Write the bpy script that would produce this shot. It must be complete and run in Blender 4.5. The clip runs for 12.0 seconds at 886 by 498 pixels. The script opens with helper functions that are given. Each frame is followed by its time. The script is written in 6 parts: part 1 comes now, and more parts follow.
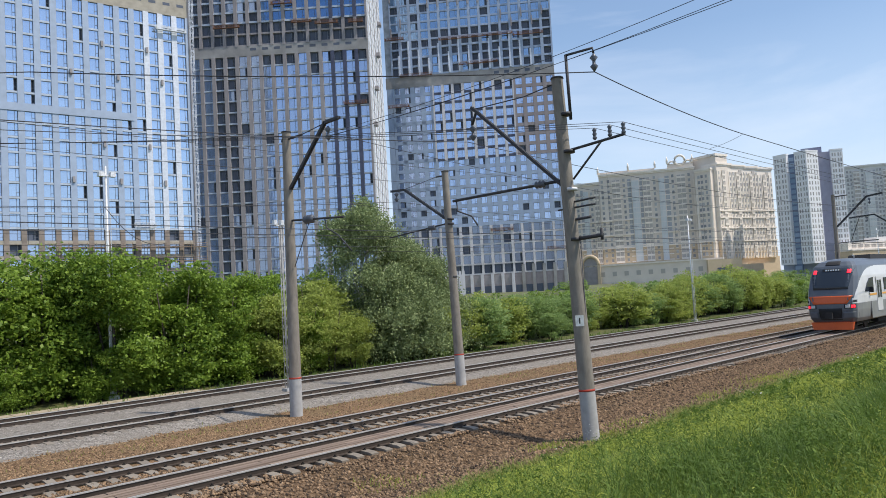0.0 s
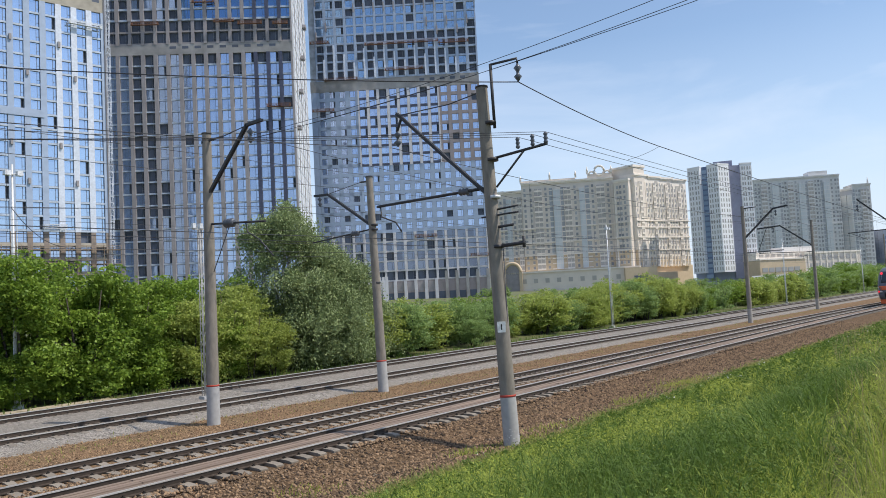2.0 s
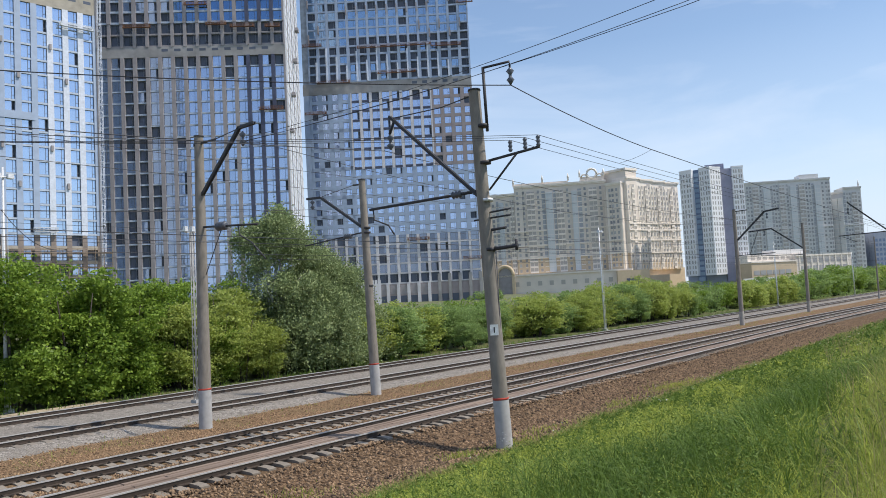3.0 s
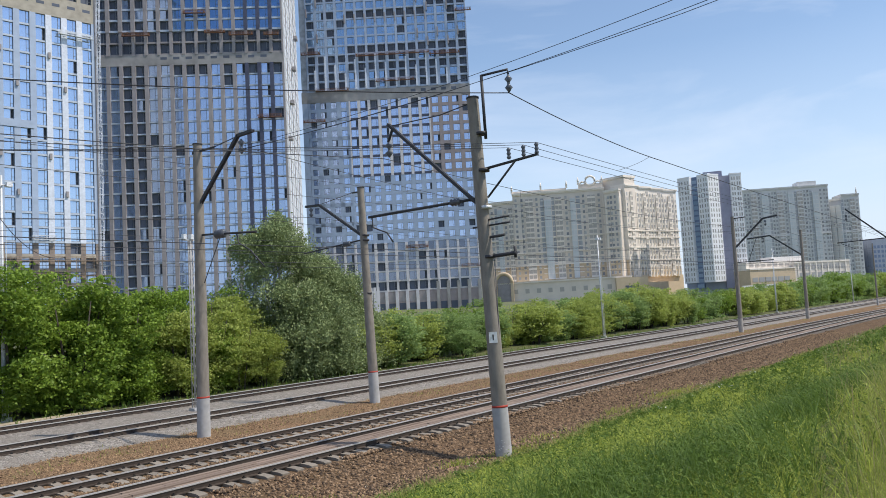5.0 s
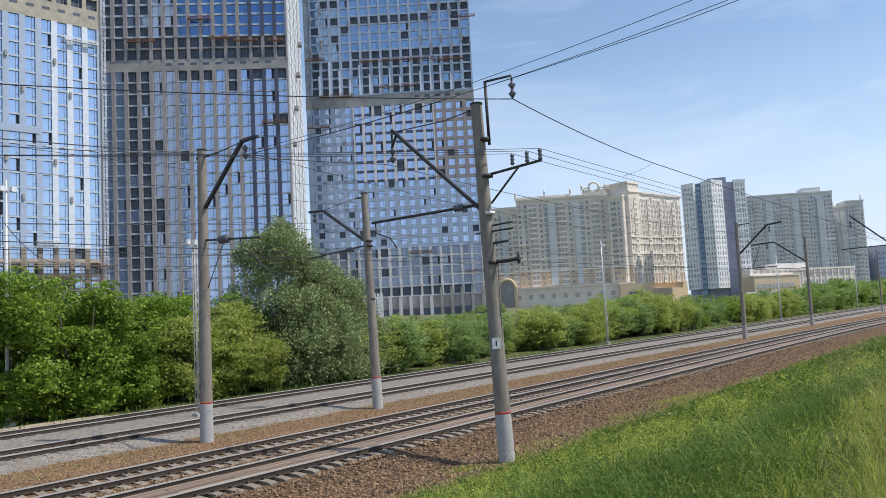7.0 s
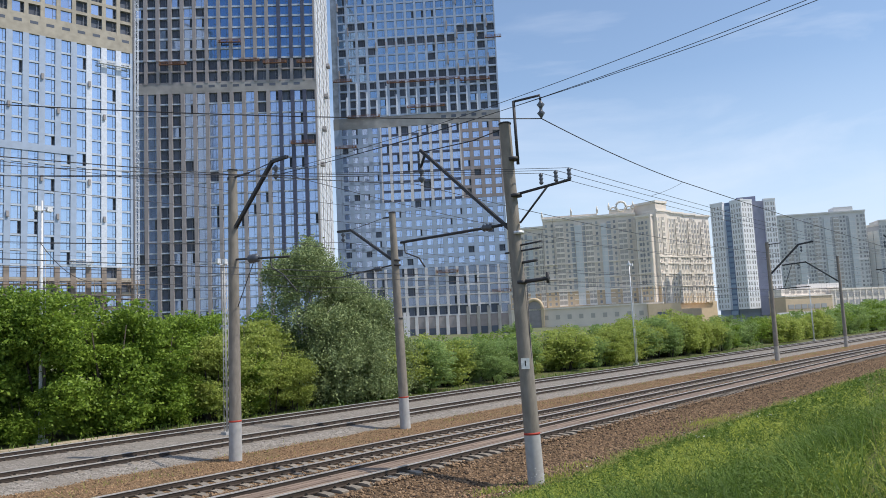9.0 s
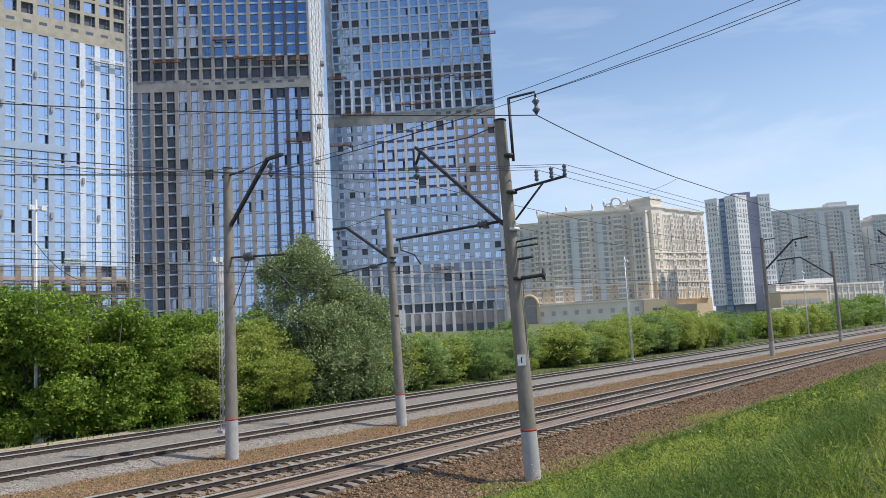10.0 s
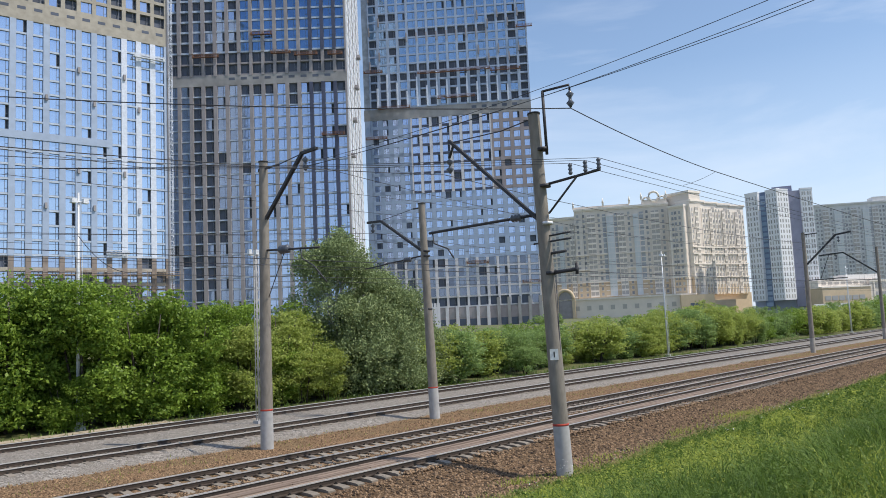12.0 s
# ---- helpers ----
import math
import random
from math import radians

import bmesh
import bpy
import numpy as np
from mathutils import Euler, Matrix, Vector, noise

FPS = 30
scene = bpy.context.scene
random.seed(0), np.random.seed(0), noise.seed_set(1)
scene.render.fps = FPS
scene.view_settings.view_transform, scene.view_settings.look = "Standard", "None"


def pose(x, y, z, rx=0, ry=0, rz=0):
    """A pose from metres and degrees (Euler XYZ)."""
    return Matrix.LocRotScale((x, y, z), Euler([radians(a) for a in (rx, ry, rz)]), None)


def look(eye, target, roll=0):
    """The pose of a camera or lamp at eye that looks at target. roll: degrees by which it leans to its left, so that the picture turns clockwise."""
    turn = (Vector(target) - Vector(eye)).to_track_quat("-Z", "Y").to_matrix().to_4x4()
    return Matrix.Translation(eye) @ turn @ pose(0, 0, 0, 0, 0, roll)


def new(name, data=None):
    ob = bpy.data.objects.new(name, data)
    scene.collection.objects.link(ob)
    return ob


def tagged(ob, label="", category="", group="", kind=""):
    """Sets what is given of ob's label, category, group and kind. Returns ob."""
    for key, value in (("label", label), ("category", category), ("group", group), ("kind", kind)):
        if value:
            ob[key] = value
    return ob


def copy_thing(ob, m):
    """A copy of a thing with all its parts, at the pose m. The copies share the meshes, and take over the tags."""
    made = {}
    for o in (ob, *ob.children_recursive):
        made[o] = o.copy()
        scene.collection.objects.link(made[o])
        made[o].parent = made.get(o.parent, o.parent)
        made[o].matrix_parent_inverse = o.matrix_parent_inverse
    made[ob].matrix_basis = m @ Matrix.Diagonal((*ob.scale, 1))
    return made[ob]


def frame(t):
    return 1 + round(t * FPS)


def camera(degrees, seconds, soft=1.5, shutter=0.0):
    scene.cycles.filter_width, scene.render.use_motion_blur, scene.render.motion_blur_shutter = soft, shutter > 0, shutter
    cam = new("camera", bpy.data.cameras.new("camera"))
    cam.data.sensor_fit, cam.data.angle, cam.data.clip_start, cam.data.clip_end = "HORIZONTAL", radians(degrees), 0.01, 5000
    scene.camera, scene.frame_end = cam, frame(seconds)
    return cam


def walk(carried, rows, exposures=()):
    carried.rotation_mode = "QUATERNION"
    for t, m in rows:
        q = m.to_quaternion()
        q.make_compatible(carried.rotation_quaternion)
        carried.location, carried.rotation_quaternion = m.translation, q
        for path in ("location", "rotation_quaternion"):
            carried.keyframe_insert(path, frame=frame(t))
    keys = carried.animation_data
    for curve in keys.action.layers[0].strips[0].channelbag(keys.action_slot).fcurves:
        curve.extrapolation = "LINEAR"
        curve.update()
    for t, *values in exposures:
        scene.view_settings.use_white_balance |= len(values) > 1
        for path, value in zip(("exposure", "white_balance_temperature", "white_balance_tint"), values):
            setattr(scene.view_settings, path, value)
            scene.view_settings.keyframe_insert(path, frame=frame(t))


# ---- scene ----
cam = camera(59.0, 12.0, soft=0.9)
walk(cam, [
    (0.0, pose(0.000, -0.000, 4.4, 93.32, 3.19, -46.31)),
    (0.2, pose(0.000, -0.000, 4.4, 93.29, 3.18, -47.85)),
    (0.5, pose(0.000, -0.000, 4.4, 93.24, 3.16, -49.95)),
    (0.7, pose(0.000, -0.000, 4.4, 93.26, 3.02, -50.70)),
    (1.0, pose(0.000, -0.000, 4.4, 93.30, 2.85, -51.13)),
    (1.5, pose(0.000, -0.000, 4.4, 93.34, 2.82, -51.57)),
    (2.0, pose(0.000, -0.000, 4.4, 93.47, 2.93, -51.92)),
    (2.5, pose(0.000, -0.000, 4.4, 93.55, 2.97, -52.18)),
    (3.0, pose(0.000, -0.000, 4.4, 93.66, 2.99, -52.45)),
    (5.0, pose(0.000, -0.000, 4.4, 94.20, 3.08, -52.54)),
    (5.5, pose(0.000, -0.000, 4.4, 94.30, 2.80, -52.70)),
    (6.0, pose(0.000, -0.000, 4.4, 94.38, 2.70, -52.65)),
    (6.5, pose(0.006, -0.008, 4.4, 94.44, 2.82, -52.58)),
    (8.5, pose(-0.032, 0.039, 4.4, 95.85, 2.77, -50.69)),
    (9.0, pose(-0.045, 0.054, 4.4, 96.16, 2.71, -50.38)),
    (9.5, pose(-0.041, 0.050, 4.4, 96.13, 2.97, -50.43)),
    (10.0, pose(-0.051, 0.062, 4.4, 95.93, 3.03, -50.68)),
    (10.5, pose(-0.051, 0.062, 4.4, 95.70, 2.91, -50.70)),
    (11.0, pose(-0.039, 0.046, 4.4, 95.62, 2.74, -49.65)),
    (11.5, pose(-0.013, 0.015, 4.4, 95.58, 2.63, -48.49)),
    (12.0, pose(0.000, -0.000, 4.4, 95.58, 2.53, -48.14)),
], exposures=[(0.0, 0.26, 6600, 10), (12.0, 0.26, 6600, 10)])

# ---- sky and sun ----
SUN_UP, SUN_AZ = 56.0, 155.0
world = bpy.data.worlds.new("sky")
scene.world = world
world.use_nodes = True
wn, wl = world.node_tree.nodes, world.node_tree.links
wn.clear()
sky = wn.new("ShaderNodeTexSky")
sky.sky_type = "NISHITA"
sky.sun_disc = False
sky.sun_elevation = radians(SUN_UP)
sky.sun_rotation = radians(SUN_AZ)
sky.dust_density = 0.4
sky.air_density = 1.0
sky.ozone_density = 2.0
coord = wn.new("ShaderNodeTexCoord")
stretch = wn.new("ShaderNodeMapping")
stretch.inputs["Rotation"].default_value = (0.12, 0.05, radians(-40))
stretch.inputs["Scale"].default_value = (0.9, 1.1, 5.0)
wl.new(coord.outputs["Generated"], stretch.inputs["Vector"])
wisp = wn.new("ShaderNodeTexNoise")
wisp.inputs["Scale"].default_value = 2.1
wisp.inputs["Detail"].default_value = 8
wisp.inputs["Roughness"].default_value = 0.55
wisp.inputs["Distortion"].default_value = 0.5
wl.new(stretch.outputs["Vector"], wisp.inputs["Vector"])
ramp = wn.new("ShaderNodeValToRGB")
ramp.color_ramp.elements[0].position, ramp.color_ramp.elements[0].color = 0.46, (0.02, 0.02, 0.02, 1)
ramp.color_ramp.elements[1].position, ramp.color_ramp.elements[1].color = 0.82, (0.62, 0.62, 0.62, 1)
wl.new(wisp.outputs["Fac"], ramp.inputs["Fac"])
cloud = wn.new("ShaderNodeMixRGB")
cloud.inputs[2].default_value = (5.6, 6.1, 7.0, 1)
wl.new(ramp.outputs["Color"], cloud.inputs[0])
wl.new(sky.outputs["Color"], cloud.inputs[1])
back = wn.new("ShaderNodeBackground")
back.inputs["Strength"].default_value = 0.14
# pale haze low over the horizon
split = wn.new("ShaderNodeSeparateXYZ")
wl.new(coord.outputs["Generated"], split.inputs["Vector"])
low = wn.new("ShaderNodeMapRange")
low.inputs[1].default_value, low.inputs[2].default_value = 0.0, 0.30
low.inputs[3].default_value, low.inputs[4].default_value = 0.8, 0.0
wl.new(split.outputs["Z"], low.inputs[0])
haze = wn.new("ShaderNodeMixRGB")
haze.inputs[2].default_value = (4.0, 4.75, 6.1, 1)
wl.new(low.outputs[0], haze.inputs[0])
wl.new(cloud.outputs["Color"], haze.inputs[1])
wl.new(haze.outputs["Color"], back.inputs["Color"])
wout = wn.new("ShaderNodeOutputWorld")
wl.new(back.outputs["Background"], wout.inputs["Surface"])

sun = new("sun", bpy.data.lights.new("sun", "SUN"))
sun.data.energy, sun.data.angle, sun.data.color = 3.4, radians(0.6), (1.0, 0.93, 0.82)
sun.matrix_basis = look((60 * math.sin(radians(SUN_AZ)), 60 * math.cos(radians(SUN_AZ)), 60 * math.tan(radians(SUN_UP))), (0, 0, 0))


# ---- materials ----
def material(name, color, rough=0.8, metal=0.0, grain=8.0, spread=0.25, bump=0.0, bump_scale=40.0, color2=None,
             big=0.6, by_object=0.0, by_island=0.0, translucent=0.0, stretch=(1, 1, 1), spec=0.5):
    m = bpy.data.materials.new(name)
    m.use_nodes = True
    n, l = m.node_tree.nodes, m.node_tree.links
    b = n["Principled BSDF"]
    b.inputs["Roughness"].default_value, b.inputs["Metallic"].default_value = rough, metal
    b.inputs["Specular IOR Level"].default_value = spec
    tc, mp = n.new("ShaderNodeTexCoord"), n.new("ShaderNodeMapping")
    mp.inputs["Scale"].default_value = stretch
    l.new(tc.outputs["Object"], mp.inputs["Vector"])
    fine, wide = n.new("ShaderNodeTexNoise"), n.new("ShaderNodeTexNoise")
    for node, scale in ((fine, grain), (wide, big)):
        node.inputs["Scale"].default_value = scale
        node.inputs["Detail"].default_value = 5
        l.new(mp.outputs["Vector"], node.inputs["Vector"])
    total = n.new("ShaderNodeMath")
    total.operation = "MULTIPLY_ADD"
    total.inputs[1].default_value = 0.6
    l.new(fine.outputs["Fac"], total.inputs[0])
    half = n.new("ShaderNodeMath")
    half.operation = "MULTIPLY"
    half.inputs[1].default_value = 0.4
    l.new(wide.outputs["Fac"], half.inputs[0])
    l.new(half.outputs[0], total.inputs[2])
    fac = total.outputs[0]
    for use, kind, socket in ((by_object, "ShaderNodeObjectInfo", "Random"), (by_island, "ShaderNodeNewGeometry", "Random Per Island")):
        if use:
            info, mix = n.new(kind), n.new("ShaderNodeMix")
            mix.inputs[0].default_value = use
            l.new(fac, mix.inputs[2])
            l.new(info.outputs[socket], mix.inputs[3])
            fac = mix.outputs[0]
    cr = n.new("ShaderNodeValToRGB")
    c2 = color2 or tuple(min(1, c * (1 + spread)) for c in color)
    c1 = color if color2 else tuple(c * (1 - spread) for c in color)
    lo, hi = (0.1, 0.9) if (by_object or by_island) else (0.32, 0.68)
    cr.color_ramp.elements[0].position, cr.color_ramp.elements[0].color = lo, (*c1, 1)
    cr.color_ramp.elements[1].position, cr.color_ramp.elements[1].color = hi, (*c2, 1)
    l.new(fac, cr.inputs["Fac"])
    l.new(cr.outputs["Color"], b.inputs["Base Color"])
    if bump:
        bn, bt = n.new("ShaderNodeBump"), n.new("ShaderNodeTexNoise")
        bt.inputs["Scale"].default_value = bump_scale
        bt.inputs["Detail"].default_value = 4
        l.new(mp.outputs["Vector"], bt.inputs["Vector"])
        bn.inputs["Strength"].default_value = bump
        bn.inputs["Distance"].default_value = 0.05
        l.new(bt.outputs["Fac"], bn.inputs["Height"])
        l.new(bn.outputs["Normal"], b.inputs["Normal"])
    if translucent:
        tr, mx = n.new("ShaderNodeBsdfTranslucent"), n.new("ShaderNodeMixShader")
        l.new(cr.outputs["Color"], tr.inputs["Color"])
        mx.inputs[0].default_value = translucent
        l.new(b.outputs[0], mx.inputs[1])
        l.new(tr.outputs[0], mx.inputs[2])
        l.new(mx.outputs[0], n["Material Output"].inputs["Surface"])
    return m


def glowing(name, color, strength):
    m = bpy.data.materials.new(name)
    m.use_nodes = True
    b = m.node_tree.nodes["Principled BSDF"]
    b.inputs["Base Color"].default_value = (*color, 1)
    b.inputs["Emission Color"].default_value = (*color, 1)
    b.inputs["Emission Strength"].default_value = strength
    return m


def ballast_material(name, c1, c2, c3):
    """Crushed stone: cells with their own shade, with dust over them in patches."""
    m = bpy.data.materials.new(name)
    m.use_nodes = True
    n, l = m.node_tree.nodes, m.node_tree.links
    b = n["Principled BSDF"]
    b.inputs["Roughness"].default_value = 0.95
    b.inputs["Specular IOR Level"].default_value = 0.15
    tc, vo = n.new("ShaderNodeTexCoord"), n.new("ShaderNodeTexVoronoi")
    vo.inputs["Scale"].default_value = 13.0
    l.new(tc.outputs["Object"], vo.inputs["Vector"])
    sep, cr = n.new("ShaderNodeSeparateColor"), n.new("ShaderNodeValToRGB")
    l.new(vo.outputs["Color"], sep.inputs[0])
    l.new(sep.outputs[0], cr.inputs["Fac"])
    cr.color_ramp.elements[0].position, cr.color_ramp.elements[0].color = 0.0, (*c1, 1)
    cr.color_ramp.elements[1].position, cr.color_ramp.elements[1].color = 1.0, (*c2, 1)
    wide, mix = n.new("ShaderNodeTexNoise"), n.new("ShaderNodeMix")
    wide.inputs["Scale"].default_value, wide.inputs["Detail"].default_value = 0.7, 6
    l.new(tc.outputs["Object"], wide.inputs["Vector"])
    edge = n.new("ShaderNodeMapRange")
    edge.inputs[1].default_value, edge.inputs[2].default_value = 0.42, 0.68
    edge.inputs[4].default_value = 0.8
    l.new(wide.outputs["Fac"], edge.inputs[0])
    mix.data_type = "RGBA"
    l.new(edge.outputs[0], mix.inputs[0])
    l.new(cr.outputs["Color"], mix.inputs[6])
    mix.inputs[7].default_value = (*c3, 1)
    l.new(mix.outputs[2], b.inputs["Base Color"])
    bn = n.new("ShaderNodeBump")
    bn.inputs["Strength"].default_value, bn.inputs["Distance"].default_value = 1.0, 0.06
    bn.invert = True
    l.new(vo.outputs["Distance"], bn.inputs["Height"])
    l.new(bn.outputs["Normal"], b.inputs["Normal"])
    return m


def glass_material(name, tint, dark, mirror, by_object=0.35):
    """Coated window glass: part mirror for the sky, part the dim room behind."""
    m = bpy.data.materials.new(name)
    m.use_nodes = True
    n, l = m.node_tree.nodes, m.node_tree.links
    b = n["Principled BSDF"]
    b.inputs["Roughness"].default_value = 0.06
    b.inputs["Metallic"].default_value = mirror
    info, geo, mix = n.new("ShaderNodeObjectInfo"), n.new("ShaderNodeNewGeometry"), n.new("ShaderNodeMix")
    add = n.new("ShaderNodeMath")
    add.operation = "ADD"
    l.new(info.outputs["Random"], add.inputs[0])
    l.new(geo.outputs["Random Per Island"], add.inputs[1])
    fr = n.new("ShaderNodeMath")
    fr.operation = "FRACT"
    l.new(add.outputs[0], fr.inputs[0])
    mix.data_type = "RGBA"
    l.new(fr.outputs[0], mix.inputs[0])
    mix.inputs[6].default_value = (*tint, 1)
    mix.inputs[7].default_value = (*(a + (c - a) * by_object for a, c in zip(tint, dark)), 1)
    l.new(mix.outputs[2], b.inputs["Base Color"])
    tc, wav, bn = n.new("ShaderNodeTexCoord"), n.new("ShaderNodeTexNoise"), n.new("ShaderNodeBump")
    wav.inputs["Scale"].default_value = 0.5
    l.new(tc.outputs["Object"], wav.inputs["Vector"])
    bn.inputs["Strength"].default_value, bn.inputs["Distance"].default_value = 0.25, 0.05
    l.new(wav.outputs["Fac"], bn.inputs["Height"])
    l.new(bn.outputs["Normal"], b.inputs["Normal"])
    return m


M_CONCRETE = material("weathered_concrete", (0.235, 0.212, 0.182), 0.9, grain=6, spread=0.28, bump=0.3, stretch=(1, 1, 0.35))
M_WHITEWASH = material("whitewash", (0.40, 0.40, 0.40), 0.9, grain=5, spread=0.15)
M_RED = material("red_paint", (0.45, 0.05, 0.03), 0.7)
M_STEEL = material("painted_dark_steel", (0.045, 0.045, 0.05), 0.6, metal=0.3, grain=12, spread=0.4)
M_GALV = material("galvanised_steel", (0.62, 0.64, 0.66), 0.5, metal=0.25, grain=12)
M_RAIL = material("rusty_rail_side", (0.06, 0.045, 0.036), 0.75, metal=0.3, grain=9, spread=0.35)
# Polished steel whose sky glint is partly put into the base colour.
M_RAILTOP = material("polished_head_with_glint", (0.64, 0.62, 0.60), 0.42, metal=0.5, grain=4, spread=0.1)
M_SLEEPER = material("concrete_sleeper", (0.23, 0.198, 0.162), 0.9, grain=14, spread=0.3, by_object=0.35)
M_PLANK = material("old_grey_plank", (0.14, 0.10, 0.078), 0.9, grain=3, color2=(0.34, 0.255, 0.195), stretch=(0.3, 9, 3), by_object=0.4)
M_CLIP = material("dark_fastening", (0.03, 0.028, 0.026), 0.7, metal=0.4)
M_BALLAST = ballast_material("brown_ballast", (0.045, 0.027, 0.017), (0.25, 0.163, 0.098), (0.125, 0.083, 0.047))
M_DIRT = ballast_material("dusty_brown_ballast", (0.12, 0.068, 0.036), (0.34, 0.22, 0.13), (0.20, 0.145, 0.08))
M_NEWBALLAST = ballast_material("grey_granite_ballast", (0.14, 0.125, 0.11), (0.42, 0.385, 0.345), (0.26, 0.235, 0.205))
M_STONE = material("brown_crushed_stone", (0.03, 0.02, 0.014), 0.95, color2=(0.34, 0.225, 0.135), by_island=0.85)
M_STONE_GREY = material("grey_crushed_stone", (0.13, 0.12, 0.11), 0.95, color2=(0.50, 0.46, 0.415), by_island=0.85)
M_SOIL = material("grassy_soil", (0.055, 0.07, 0.02), 0.95, grain=5, color2=(0.15, 0.15, 0.05), big=0.4, bump=0.5, bump_scale=6)
M_FARGROUND = material("far_green_ground", (0.07, 0.10, 0.035), 0.95, grain=1.5, color2=(0.17, 0.17, 0.08), big=0.05)
M_GRASS = material("grass_blade", (0.11, 0.19, 0.022), 0.5, grain=1.8, color2=(0.66, 0.70, 0.15), big=0.45, by_island=0.5, translucent=0.45, spec=0.25)
M_STRAW = material("dry_grass_stem", (0.30, 0.26, 0.11), 0.8, color2=(0.48, 0.43, 0.22), by_island=0.6, translucent=0.3, spec=0.2)
M_LEAF = material("maple_leaf", (0.06, 0.125, 0.018), 0.5, grain=0.4, color2=(0.37, 0.52, 0.08), big=0.25, by_island=0.45, translucent=0.4, spec=0.25)
M_LEAF_YELLOW = material("fresh_yellow_green_leaf", (0.21, 0.28, 0.055), 0.5, grain=0.4, color2=(0.56, 0.63, 0.18), big=0.25, by_island=0.45, translucent=0.5, spec=0.25)
M_LEAF_GREY = material("birch_leaf", (0.10, 0.15, 0.06), 0.5, grain=0.5, color2=(0.40, 0.48, 0.22), big=0.3, by_island=0.5, translucent=0.3, spec=0.25)
M_BARK = material("dark_bark", (0.06, 0.05, 0.04), 0.9, grain=6, spread=0.4, bump=0.5)
M_BIRCH = material("birch_bark", (0.30, 0.29, 0.27), 0.8, grain=3, color2=(0.6, 0.59, 0.56), stretch=(1, 1, 3))
M_WIRE = material("dark_wire", (0.05, 0.052, 0.06), 0.6, metal=0.4)
M_PORCELAIN = material("dark_insulator", (0.09, 0.10, 0.12), 0.3)
M_SIGN = material("white_enamel", (0.75, 0.76, 0.74), 0.4)
M_BLACK = material("black_paint", (0.02, 0.02, 0.02), 0.6)
M_SAND_PATH = material("trodden_sand", (0.40, 0.33, 0.24), 0.95, grain=4, spread=0.2, bump=0.4, bump_scale=12)
M_STONE_RUST = material("rust_brown_crushed_stone", (0.09, 0.052, 0.028), 0.95, color2=(0.38, 0.25, 0.14), by_island=0.85)
M_WEED = material("dark_weed_leaf", (0.045, 0.10, 0.02), 0.55, grain=1.0, color2=(0.22, 0.32, 0.06), by_island=0.5, translucent=0.35, spec=0.25)
# Panel grey with distance haze put into the colour.
M_HAZE = material("hazed_blue_grey_panel", (0.42, 0.44, 0.48), 0.9, grain=0.2, spread=0.08)
# Leaf green lightened and greyed to carry the haze of distance.
M_LEAF_PALE = material("haze_paled_leaf", (0.13, 0.215, 0.07), 0.5, grain=0.4, color2=(0.44, 0.58, 0.21), big=0.25, by_island=0.45, translucent=0.5, spec=0.25)
M_FOOT = material("worn_pale_concrete", (0.38, 0.36, 0.33), 0.9, grain=6, spread=0.2, bump=0.3)
M_EDGE_GRASS = material("yellowing_grass_blade", (0.20, 0.24, 0.05), 0.7, grain=1.0, color2=(0.46, 0.44, 0.17), big=0.3, by_island=0.5, translucent=0.35, spec=0.2)


